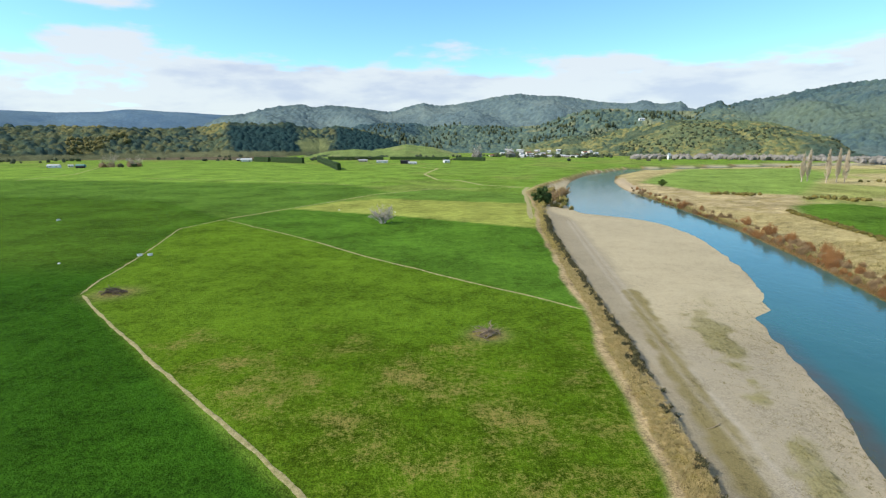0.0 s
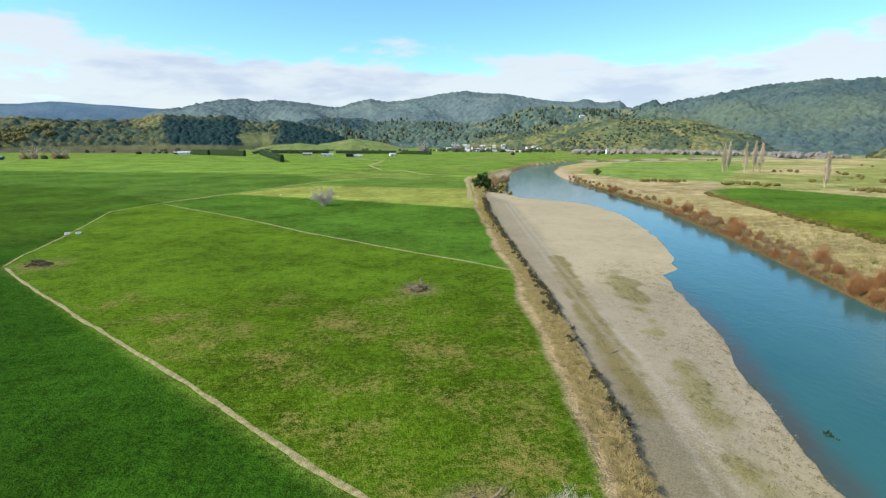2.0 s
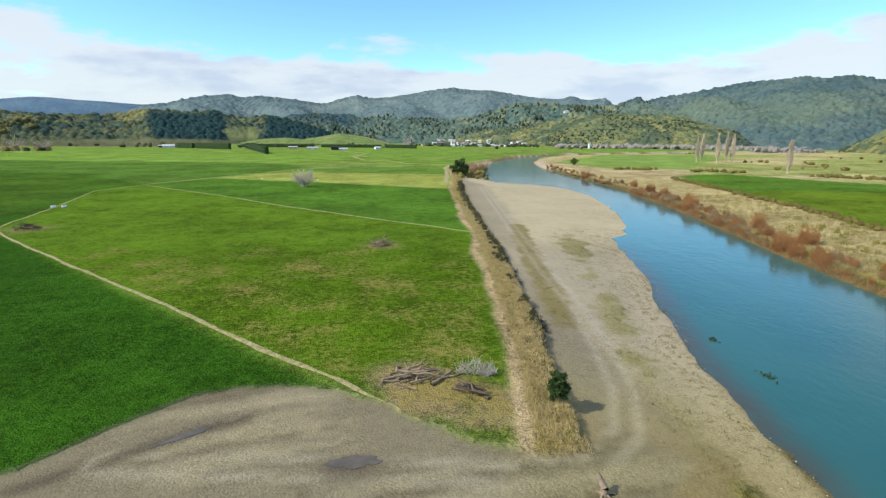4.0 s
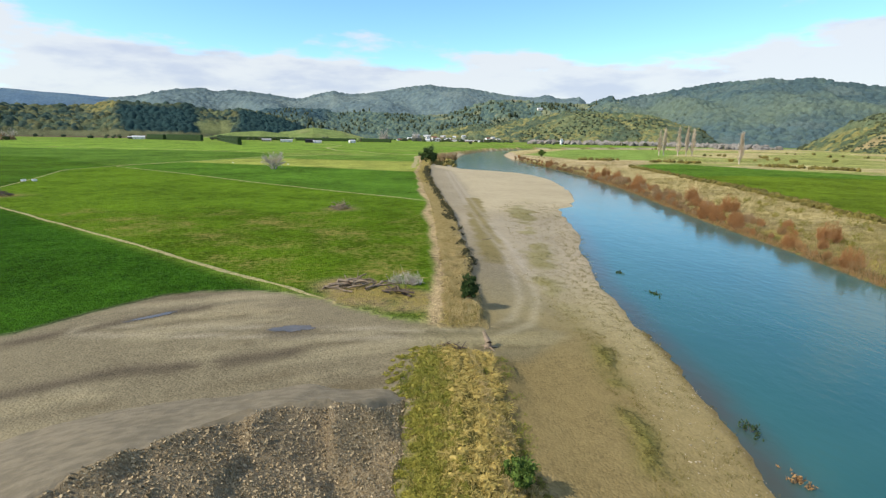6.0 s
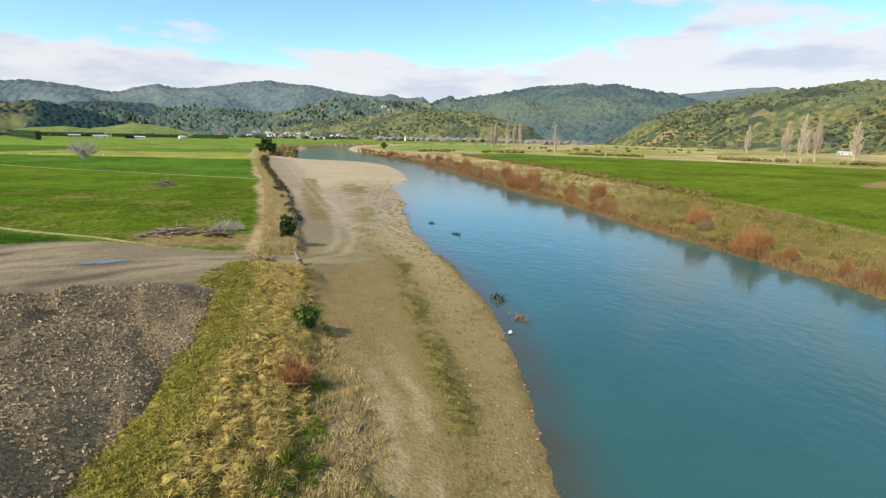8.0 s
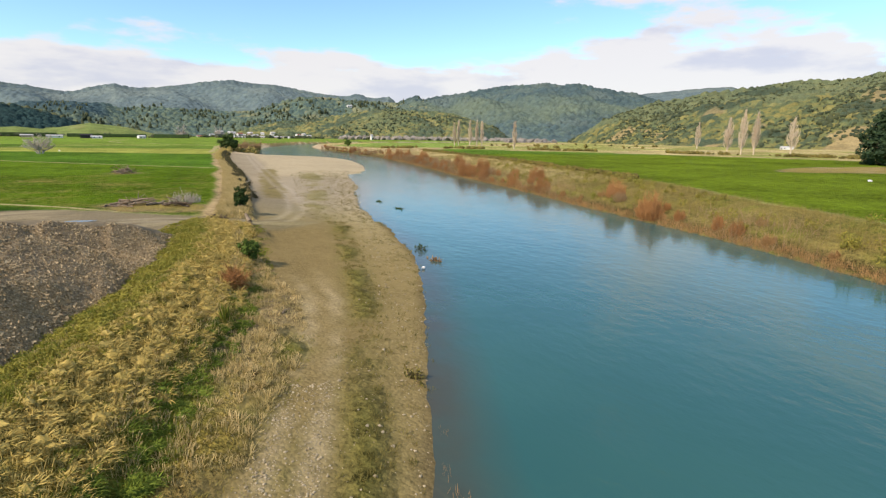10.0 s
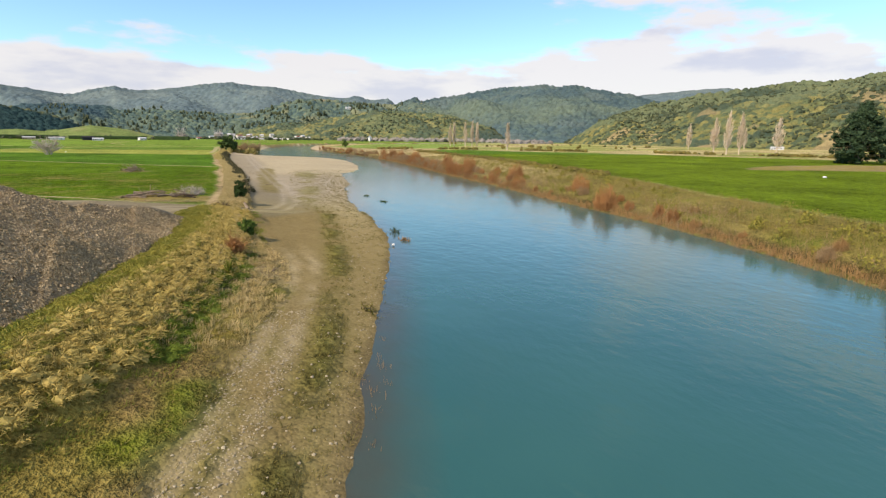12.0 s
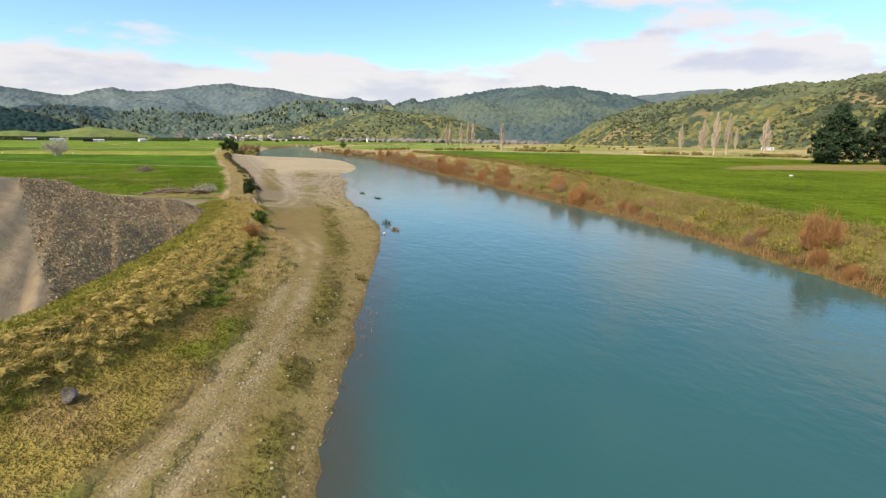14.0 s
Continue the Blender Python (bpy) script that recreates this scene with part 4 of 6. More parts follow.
# ---- vegetation ----


def raw_mesh(name, co, faces, mat, shade=False):
    """A mesh from arrays of corners and of triangles or quads."""
    mesh = bpy.data.meshes.new(name)
    co, faces = np.asarray(co, np.float32), np.asarray(faces, np.int32)
    k = faces.shape[1]
    mesh.vertices.add(len(co))
    mesh.vertices.foreach_set("co", co.ravel())
    mesh.loops.add(faces.size)
    mesh.loops.foreach_set("vertex_index", faces.ravel())
    mesh.polygons.add(len(faces))
    mesh.polygons.foreach_set("loop_start", np.arange(0, faces.size, k, dtype=np.int32))
    mesh.polygons.foreach_set("use_smooth", np.full(len(faces), shade))
    mesh.update(calc_edges=True)
    mesh.materials.append(mat)
    return mesh


def child(name, mesh, parent, label=""):
    ob = new(name, mesh)
    ob.parent = parent
    return tagged(ob, label) if label else ob


def part(name, bm, mat, parent, label=""):
    mesh = bpy.data.meshes.new(name)
    bm.to_mesh(mesh)
    bm.free()
    mesh.materials.append(mat)
    return child(name, mesh, parent, label)


def ico(level=1):
    bm = bmesh.new()
    bmesh.ops.create_icosphere(bm, subdivisions=level, radius=1)
    co, fa = np.array([v.co[:] for v in bm.verts]), np.array([[v.index for v in f.verts] for f in bm.faces])
    bm.free()
    return co, fa


def blobs(centres, radii, squash, rng, jitter=0.25, level=1):
    """Uneven clumps, one at each centre, as corners and triangles."""
    co, fa = ico(level)
    n = len(centres)
    v = co[None] * (1 + jitter * rng.uniform(-1, 1, (n, len(co), 1)))
    a = rng.uniform(0, 6.28, n)
    c, s = np.cos(a)[:, None], np.sin(a)[:, None]
    v = np.stack([v[..., 0] * c - v[..., 1] * s, v[..., 0] * s + v[..., 1] * c, v[..., 2]], -1)
    v = v * np.asarray(radii).reshape(n, -1)[:, None, :1]
    v[..., 2] *= np.asarray(squash).reshape(-1, 1) if np.ndim(squash) else squash
    v = v + np.asarray(centres)[:, None]
    f = fa[None] + (np.arange(n) * len(co))[:, None, None]
    return v.reshape(-1, 3), f.reshape(-1, 3)


def blades(roots, tips, widths, rng):
    """Thin bent blades from root to tip, as corners and triangles."""
    roots, tips, widths = np.asarray(roots), np.asarray(tips), np.asarray(widths)
    n = len(roots)
    side = np.cross(tips - roots, rng.normal(size=(n, 3)))
    side /= np.linalg.norm(side, axis=1, keepdims=True) + 1e-9
    side *= widths[:, None] / 2
    mid = roots * 0.45 + tips * 0.55 + np.array([0, 0, 1]) * 0.12 * np.linalg.norm(tips - roots, axis=1)[:, None]
    v = np.stack([roots - side, roots + side, mid + side * 0.8, mid - side * 0.8, tips], 1)
    f = np.array([[0, 1, 2], [0, 2, 3], [3, 2, 4]])[None] + (np.arange(n) * 5)[:, None, None]
    return v.reshape(-1, 3), f.reshape(-1, 3)


def sticks(a, b, ra, rb, sides=3):
    """Tapered round sticks between points, as corners and quads."""
    a, b = np.asarray(a, float), np.asarray(b, float)
    n = len(a)
    d = b - a
    d /= np.linalg.norm(d, axis=1, keepdims=True) + 1e-9
    ref = np.where(np.abs(d[:, 2:3]) > 0.9, [[1.0, 0, 0]], [[0, 0, 1.0]])
    u = np.cross(d, ref)
    u /= np.linalg.norm(u, axis=1, keepdims=True)
    w_ = np.cross(d, u)
    ang = np.arange(sides) * 2 * np.pi / sides
    ring = u[:, None] * np.cos(ang)[None, :, None] + w_[:, None] * np.sin(ang)[None, :, None]
    ra, rb = np.broadcast_to(ra, n)[:, None, None], np.broadcast_to(rb, n)[:, None, None]
    v = np.concatenate([a[:, None] + ring * ra, b[:, None] + ring * rb], 1)
    i = np.arange(sides)
    q = np.stack([i, (i + 1) % sides, (i + 1) % sides + sides, i + sides], 1)
    f = q[None] + (np.arange(n) * 2 * sides)[:, None, None]
    return v.reshape(-1, 3), f.reshape(-1, 4)


def join(*pieces):
    co, fa, base = [], [], 0
    for v, f in pieces:
        co.append(v)
        fa.append(f + base)
        base += len(v)
    return np.concatenate(co), np.concatenate(fa)


def unit(rng, n):
    v = rng.normal(size=(n, 3))
    return v / np.linalg.norm(v, axis=1, keepdims=True)


def leaf_cloud(centres, radii, per, size, rng):
    """Loose leaf sprays round the centres, as corners and triangles."""
    n = len(centres)
    at = np.repeat(centres, per, 0) + unit(rng, n * per) * np.repeat(radii, per)[:, None] * rng.uniform(0.35, 1.0, (n * per, 1))
    out = unit(rng, n * per) + np.array([0, 0, 0.25])
    return blades(at, at + out * size * rng.uniform(0.6, 1.3, (n * per, 1)), size * rng.uniform(0.35, 0.7, n * per), rng)


def ground_at(x, y):
    return float(ground_height(np.array([float(x)]), np.array([float(y)]))[0])


def make_broadleaf(name, label, category, tall, wide, mat, seed, clumps=60, per=40, leaf=0.35, low=0.15, bark="bark"):
    """A tree or bush: a tapered trunk with limbs, and a crown of leaf clumps with gaps."""
    rng = np.random.default_rng(seed)
    ob = tagged(new(name), label, category)
    c = unit(rng, clumps) * rng.uniform(0.45, 1.0, (clumps, 1)) * [wide / 2, wide / 2, tall * (1 - low) / 2]
    c[:, 2] += tall * (1 + low) / 2
    c[:, :2] *= (0.75 + 0.5 * rng.random((clumps, 1)))
    limbs = c[rng.choice(clumps, min(14, clumps), replace=False)]
    root = np.repeat([[0, 0, 0.0]], len(limbs), 0)
    fork = root + limbs * [0.15, 0.15, 0.35]
    t1 = sticks([[0, 0, -0.3]], [[0, 0, tall * 0.45]], tall * 0.03, tall * 0.015, 8)
    child("trunk", raw_mesh("trunk", *join(t1, sticks(fork, limbs, tall * 0.012, tall * 0.004, 4)), MAT[bark], True), ob)
    rad = rng.uniform(0.12, 0.22, clumps) * min(wide, tall)
    inner = blobs(c, rad * 0.62, 0.8, rng, 0.3)
    child("crown", raw_mesh("crown", *join(inner, leaf_cloud(c, rad, per, leaf, rng)), mat), ob)
    return ob


def make_pine(tall, wide, seed):
    rng = np.random.default_rng(seed)
    ob = tagged(new("pine_tree"), "large dark green pine with a dense spreading crown", "tree", "pines")
    child("trunk", raw_mesh("trunk", *sticks([[0, 0, -0.5], [0, 0, tall * 0.5]], [[0, 0, tall * 0.5], [0.3, 0, tall * 0.95]], [0.6, 0.4], [0.4, 0.08], 8), MAT["bark"], True), ob)
    n = 260
    h = rng.uniform(0.03, 1.0, n)
    reach = wide / 2 * (1 - ((h - 0.2) / 0.85).clip(0, 1) ** 1.5) * (0.8 + 0.2 * (h / 0.2).clip(0, 1))
    a = rng.uniform(0, 6.28, n)
    r = reach * np.sqrt(rng.uniform(0.15, 1.0, n)) * rng.uniform(0.75, 1.15, n)
    c = np.stack([r * np.cos(a), r * np.sin(a), h * tall * 0.97], 1)
    rad = rng.uniform(0.9, 1.9, n)
    far = r > 0.6 * reach
    limb = sticks(c[far] * [0.05, 0.05, 0.92], c[far], 0.12, 0.04, 4)
    child("branchwork", raw_mesh("branchwork", *limb, MAT["bark"], True), ob)
    child("crown", raw_mesh("crown", *join(blobs(c, rad * 0.75, 0.55, rng, 0.35), leaf_cloud(c * [1, 1, 1], rad * 1.05, 60, 0.75, rng)), MAT["pine_leaf"]), ob)
    return ob


def make_poplar(tall, wide, seed, label):
    """A leafless columnar poplar: trunk, rising limbs and a haze of twigs."""
    rng = np.random.default_rng(seed)
    ob = tagged(new("poplar_tree"), label, "tree", "bare poplars")
    child("trunk", raw_mesh("trunk", *sticks([[0, 0, -0.5], [0, 0, tall * 0.4]], [[0, 0, tall * 0.4], [0, 0, tall * 0.97]], [0.42, 0.26], [0.26, 0.03], 7), MAT["poplar"], True), ob)
    n = 70
    h = rng.uniform(0.06, 0.8, n) * tall
    a = rng.uniform(0, 6.28, n)
    reach = wide / 2 * np.sin(np.clip(h / tall * 1.15 + 0.2, 0, 1) * np.pi) ** 0.6
    tip = np.stack([reach * np.cos(a), reach * np.sin(a), np.minimum(h + rng.uniform(0.14, 0.3, n) * tall, tall)], 1)
    root = np.stack([0 * h, 0 * h, h], 1)
    mid = root * 0.5 + tip * 0.5 + np.c_[np.cos(a), np.sin(a), a * 0] * (reach * 0.25)[:, None]
    limbs = join(sticks(root, mid, 0.10, 0.06, 3), sticks(mid, tip, 0.06, 0.02, 3))
    child("branchwork", raw_mesh("branchwork", *limbs, MAT["poplar"], True), ob)
    k = 24
    s = rng.uniform(0.15, 1, (n, k, 1))
    base = (root[:, None] * (1 - s) + tip[:, None] * s + (mid - root * 0.5 - tip * 0.5)[:, None] * 4 * s * (1 - s) * 0.8).reshape(-1, 3)
    out = rng.normal(size=base.shape) * [0.35, 0.35, 0.25] + [0, 0, 0.9]
    end = base + out * rng.uniform(0.8, 2.2, (len(base), 1)) * [0.8, 0.8, 1]
    child("twig_mass", raw_mesh("twig_mass", *sticks(base, end, 0.035, 0.02, 3), MAT["poplar"]), ob)
    return ob


def make_willow(tall, wide, seed, mat, label, stems=130):
    """A leafless shrub of many stems that fan out from the ground."""
    rng = np.random.default_rng(seed)
    ob = tagged(new("willow_shrub"), label, "shrub", "willows along the bank")
    a, lean = rng.uniform(0, 6.28, stems), np.sqrt(rng.uniform(0, 1, stems))
    a = a + 0.8 * np.sin(2 * a + seed)
    foot = np.stack([np.cos(a) * lean * wide * 0.3, np.sin(a) * lean * wide * 0.3, np.full(stems, -0.3)], 1)
    top = np.stack([np.cos(a) * lean * wide * 0.5, np.sin(a) * lean * wide * 0.5, tall * (1 - 0.5 * lean**2) * rng.uniform(0.35, 0.95, stems)], 1)
    kink = foot * 0.5 + top * 0.5 + rng.normal(size=top.shape) * 0.3
    child("stem_clump", raw_mesh("stem_clump", *join(sticks(foot, kink, 0.026, 0.019, 3), sticks(kink, top, 0.019, 0.010, 3)), mat), ob)
    k = 18
    s = rng.uniform(0.2, 1.0, (stems, k, 1))
    base = (foot[:, None] * (1 - s) + top[:, None] * s).reshape(-1, 3)
    end = base + (rng.normal(size=base.shape) * 0.5 + [0, 0, 0.4]) * rng.uniform(0.3, 0.8, (len(base), 1))
    child("twig_mass", raw_mesh("twig_mass", *sticks(base, end, 0.014, 0.008, 3), mat), ob)
    return ob


def place(ob, x, y, rot=0.0, size=1.0, sink=0.0, z=None):
    zz = ground_at(x, y) if z is None else z
    return Matrix.Translation((x, y, zz - sink)) @ Matrix.Rotation(rot, 4, "Z") @ Matrix.Scale(size, 4)


rng = np.random.default_rng(7)

# forest on the hills
def forest(name, label, key, count, lo, hi, mat, seed, smin=0.0, smax=1.1, az=(0.0, 1.0), tall=1.1, keep=None):
    g = np.random.default_rng(seed)
    X, Y, Z = HILLS[key]
    na, ns = X.shape
    s_full = (ns - 3) / 1.0
    i = g.uniform(az[0] * (na - 1.01), az[1] * (na - 1.01), count)
    j = np.clip(g.uniform(smin, smax, count) * s_full, 0, ns - 2.01)
    i0, j0 = i.astype(int), j.astype(int)
    fi, fj = (i - i0)[:, None], (j - j0)[:, None]
    P = np.stack([X, Y, Z], -1)
    c = (P[i0, j0] * (1 - fi) + P[i0 + 1, j0] * fi) * (1 - fj) + (P[i0, j0 + 1] * (1 - fi) + P[i0 + 1, j0 + 1] * fi) * fj
    if keep is not None:
        c = c[fractal(c[:, 0], c[:, 1], 70, seed + 3) > keep]
    rad = g.uniform(lo, hi, len(c)) * (1 + 0.6 * fractal(c[:, 0], c[:, 1], 80, seed + 2))
    c[:, 2] += rad * (0.35 * tall if tall > 1.2 else 0.05)
    ob = new(name, raw_mesh(name, *blobs(c, rad, tall * g.uniform(0.55, 1.0, len(c)), g, 0.40, 1), mat, True))
    return tagged(ob, label, "forest", kind="stuff")


forest("emergent_conifers", "dark conifers standing above the sloping bush", "hill_conifer", 1000, 1.6, 3.0, MAT["bush_dark"], 210, 0.1, 1.0, (0.1, 0.95), 2.6, keep=0.02)
forest("hill_trees_east", "dark green trees dotted over the sunny hill", "hill_east", 4200, 1.0, 2.6, MAT["bush_dark"], 209, 0.0, 0.98, keep=-0.05)
forest("hill_trees_front", "dark green trees dotted over the sunlit spur", "hill_front", 2200, 1.2, 3.0, MAT["bush_dark"], 211, 0.0, 0.98, keep=0.05)
forest("golden_trees", "golden-leaved shelter trees at the terrace foot", "terrace", 260, 2.0, 4.5, MAT["bush_gold"], 206, 0.08, 0.4, (0.54, 0.605), 1.3, keep=0.0)

# dry grass tussocks
def tussocks(name, label, xs, ys, mat, seed, tall=0.46, per=44, wide=0.42):
    g = np.random.default_rng(seed)
    z = ground_height(xs, ys)
    n = len(xs)
    size = g.uniform(0.6, 1.4, n)
    root = np.repeat(np.stack([xs, ys, z - 0.03], 1), per, 0)
    a, lean = g.uniform(0, 6.28, n * per), np.sqrt(g.uniform(0, 1, n * per))
    sz = np.repeat(size, per)
    a = a + 1.1 * np.repeat(fractal(xs, ys, 3.0, seed + 1), per) * np.sin(a)
    spread = np.stack([np.cos(a) * lean * wide * sz, np.sin(a) * lean * wide * sz, (1 - 0.75 * lean**2) * tall * sz * g.uniform(0.6, 1.1, n * per)], 1)
    v = blades(root + spread * [0.72, 0.72, 0], root + spread + np.stack([g.normal(size=n * per), g.normal(size=n * per), 0 * a], 1) * 0.05, 0.017 * sz, g)
    return tagged(new(name, raw_mesh(name, *v, mat)), label, "grass", kind="stuff")


def scatter(count, y0, y1, fa, fb, seed, bias=1.0):
    """Random spots between two lines given as x by y."""
    g = np.random.default_rng(seed)
    y = g.uniform(y0, y1, count)
    t = g.uniform(0, 1, count) ** bias
    return fa(y) * (1 - t) + fb(y) * t, y


crest = lambda y: lerp(CREST, y)


def clumps(name, label, xs, ys, lo, hi, mat, seed):
    """Rounded matted clumps of grass with loose blades on them."""
    g = np.random.default_rng(seed)
    r = g.uniform(lo, hi, len(xs))
    c = np.stack([xs, ys, ground_height(xs, ys)], 1)
    per = 120
    up = unit(g, len(xs) * per)
    up[:, 2] = np.abs(up[:, 2])
    rr = np.repeat(r, per)[:, None]
    root = np.repeat(c, per, 0) + up * rr * [0.55, 0.55, 0.5]
    tip = root + (up * [1.0, 1.0, 0.35] + g.normal(size=up.shape) * 0.35 + [0.15, 0, -0.05]) * rr * g.uniform(0.25, 0.65, (len(up), 1))
    return tagged(new(name, raw_mesh(name, *join(blobs(c, r * 0.62, 0.75, g, 0.35, 1), blades(root + up * rr * [0.2, 0.2, 0.15], tip + up * rr * [0.2, 0.2, 0.15], g.uniform(0.018, 0.036, len(up)), g)), mat)), label, "grass", kind="stuff")


g = np.random.default_rng(300)
u, v = np.meshgrid(np.arange(-62, 7, 0.62), np.arange(-0.3, 2.75, 0.58))
ys = (u + g.uniform(-0.34, 0.34, u.shape)).ravel()
xs = crest(ys) + (v + g.uniform(-0.32, 0.32, u.shape)).ravel() + 0.4 * fractal(ys, ys * 0, 5, 62)
clumps("stopbank_clumps", "matted straw-coloured grass mounds along the stopbank brow", xs, ys, 0.22, 0.52, MAT["clump"], 302)
xs, ys = scatter(900, -62, 7, lambda y: crest(y) - 2.6, lambda y: crest(y) + 0.2, 3012)
clumps("stopbank_top_clumps", "low yellow-green grass mounds on top of the stopbank", xs, ys, 0.12, 0.30, MAT["bank_turf"], 3022)
xs, ys = scatter(800, -62, 6, lambda y: crest(y) - 4.2, lambda y: crest(y) - 1.0, 3014)
clumps("stopbank_green_clumps", "low green grass mounds on the stopbank", xs, ys, 0.10, 0.26, MAT["bank_turf"], 3024)
xs, ys = scatter(170, -31, -13, lambda y: crest(y) + 2.4, lambda y: crest(y) + 4.0, 3015)
clumps("slope_green_clumps", "lush green grass mounds below the stopbank brow", xs, ys, 0.12, 0.36, MAT["lush_clump"], 3025)
xs, ys = scatter(1700, -62, 7, lambda y: crest(y) - 0.9, lambda y: crest(y) + 2.7, 3011)
tussocks("stopbank_grass", "shaggy straw-coloured grass over the stopbank", xs, ys, MAT["straw"], 3021, 0.26, 36, 0.36)
xs, ys = scatter(1500, -62, 7, lambda y: crest(y) - 2.4, lambda y: crest(y) - 0.4, 3013)
tussocks("stopbank_short_grass", "short straw-coloured grass on top of the stopbank", xs, ys, MAT["straw"], 3023, 0.17, 22, 0.4)
xs, ys = scatter(2000, -62, 6, lambda y: crest(y) - 3.3, lambda y: crest(y) - 0.6, 303)
x2, y2 = scatter(900, -62, 6, lambda y: crest(y) + 1.4, lambda y: crest(y) + 4.0, 3030)
xs, ys = np.r_[xs, x2], np.r_[ys, y2]
tussocks("stopbank_green_grass", "yellow-green grass between the dry tufts", xs, ys, MAT["green_tuft"], 304, 0.2)
xs, ys = scatter(900, -30, 6, lambda y: crest(y) + 1.4, lambda y: lerp(GRASS_R, y), 305)
tussocks("slope_grass", "dead tan grass on the river slope", xs, ys, MAT["dead_grass"], 306, 0.35)
xs, ys = scatter(2600, -66, -20, lambda y: crest(y) + 0.8, lambda y: lerp(GRASS_R, y) + 0.5, 307)
tussocks("low_grass", "short olive grass beside the gravel track", xs, ys, MAT["olive_tuft"], 308, 0.13, 16, 0.3)
xs, ys = scatter(3600, 13, 130, lambda y: crest(y) + 0.9, lambda y: crest(y) + 4.4, 309)
tussocks("bank_grass", "rank tan grass along the river bank edge", xs, ys, MAT["dead_grass"], 310, 0.4)
xs, ys = scatter(900, 130, 260, lambda y: crest(y) + 0.5, lambda y: crest(y) + 5, 311)
tussocks("far_bank_grass", "rank tan grass along the river bank edge", xs, ys, MAT["straw"], 312, 0.8, 16, 1.0)
xs, ys = scatter(900, -62, 14, lambda y: lerp(TRACK_R, y) + 0.2, lambda y: lerp(TRACK_R, y) + 2.4, 313)
tussocks("track_weeds", "small olive weeds between track and shingle", xs, ys, MAT["weed"], 314, 0.2, 14, 0.28)
xs, ys = scatter(1000, -62, 60, lambda y: lerp(WATER_L, y) - 5.0, lambda y: lerp(WATER_L, y) - 0.1, 315, 0.6)
tussocks("shingle_weeds", "scattered brown-green weeds on the shingle edge", xs, ys, MAT["weed"], 316, 0.22, 14, 0.3)
xs, ys = scatter(1500, 16, 100, lambda y: 0.5 * crest(y) + 0.5 * lerp(WATER_L, y), lambda y: lerp(WATER_L, y) - 1.0, 317, 0.8)
tussocks("bar_weeds", "low grey-green weeds on the gravel bar", xs, ys, MAT["weed"], 318, 0.24, 12, 0.42)
xs, ys = scatter(5200, -70, 150, lambda y: lerp(WATER_R, y) + 1.0, lambda y: lerp(FIELD_R, y) - 0.5, 319)
tussocks("far_side_grass", "rank brown and green grass on the far bank", xs, ys, MAT["rank"], 320, 0.9, 18, 0.7)
xs, ys = scatter(2400, -70, 180, lambda y: lerp(WATER_R, y) - 0.4, lambda y: lerp(WATER_R, y) + 1.2, 3190)
tussocks("edge_reeds", "dark rusty reeds hanging over the far waterline", xs, ys, MAT["reed"], 3200, 0.8, 18, 0.6)
xs, ys = scatter(1500, 150, 330, lambda y: lerp(WATER_R, y) + 2, lambda y: np.minimum(lerp(FIELD_R, y), lerp(WATER_R, y) + 55), 321)
tussocks("rough_flat_grass", "rank brown grass on the rough flat", xs, ys, MAT["rank"], 322, 0.9, 12, 1.1)
# tufts in the near paddocks
g = np.random.default_rng(330)
xs, ys = g.uniform(-44, 24, 9000), g.uniform(8, 100, 9000)
ok = (inside(xs, ys, FIELD_1, 0.3) > 0.8)
tussocks("paddock_tufts", "dark green grass tufts over the grazed paddock", xs[ok], ys[ok], MAT["lush_tuft"], 331, 0.12, 9, 0.22)

xs, ys = g.uniform(-90, 0, 16000), g.uniform(0, 100, 16000)
ok = (inside(xs, ys, FIELD_1, 0.3) < 0.1) & (inside(xs, ys, YARD, 0.3) < 0.1) & (g.random(16000) < 1.2 - (np.hypot(xs, ys) / 110))
tussocks("rich_tufts", "dark green tufts in the rich paddock", xs[ok], ys[ok], MAT["lush_tuft"], 332, 0.16, 9, 0.3)

# stones
def stones(name, label, xs, ys, zs, lo, hi, seed, mat):
    g = np.random.default_rng(seed)
    r = lo + (hi - lo) * g.random(len(xs)) ** 5
    c = np.stack([xs, ys, zs + r * 0.2], 1)
    return tagged(new(name, raw_mesh(name, *blobs(c, r, g.uniform(0.4, 0.8, len(xs)), g, 0.3), mat)), label, "stones", kind="stuff")


g = np.random.default_rng(340)
xs, ys = g.uniform(-12, 14, 70000), g.uniform(-42, 4, 70000)
hh = heap_height(xs, ys)
ok = (hh > 0.1) & (xs > 0.6 + 0.2 * (-20 - ys)) & (ys < np.where(xs > 3.2, np.interp(xs, [3.2, 6.4, 10.7, 13.2], [-6.0, -3.4, -2.6, 0.8]), np.interp(xs, [-0.8, 1.2, 3.2], [-17, -11.5, -6])) + 0.2)
xs, ys, hh = xs[ok], ys[ok], hh[ok]
chips = np.stack([xs, ys, heap_at(xs, ys) + 0.02], 1)
turn, size = unit(g, len(xs)), g.uniform(0.05, 0.12, len(xs))[:, None] * (1 + 0.7 * (g.random((len(xs), 1)) > 0.94))
tagged(new("heap_stones", raw_mesh("heap_stones", *sticks(chips - turn * size * 0.5, chips + turn * size * 0.5, size[:, 0] * 0.42, size[:, 0] * 0.2, 3), MAT["heap_stone"])), "loose angular grey stones over the heap", "stones", kind="stuff")
xs, ys = scatter(2600, -62, 40, lambda y: lerp(WATER_L, y) - 5, lambda y: lerp(WATER_L, y) - 0.1, 342, 0.7)
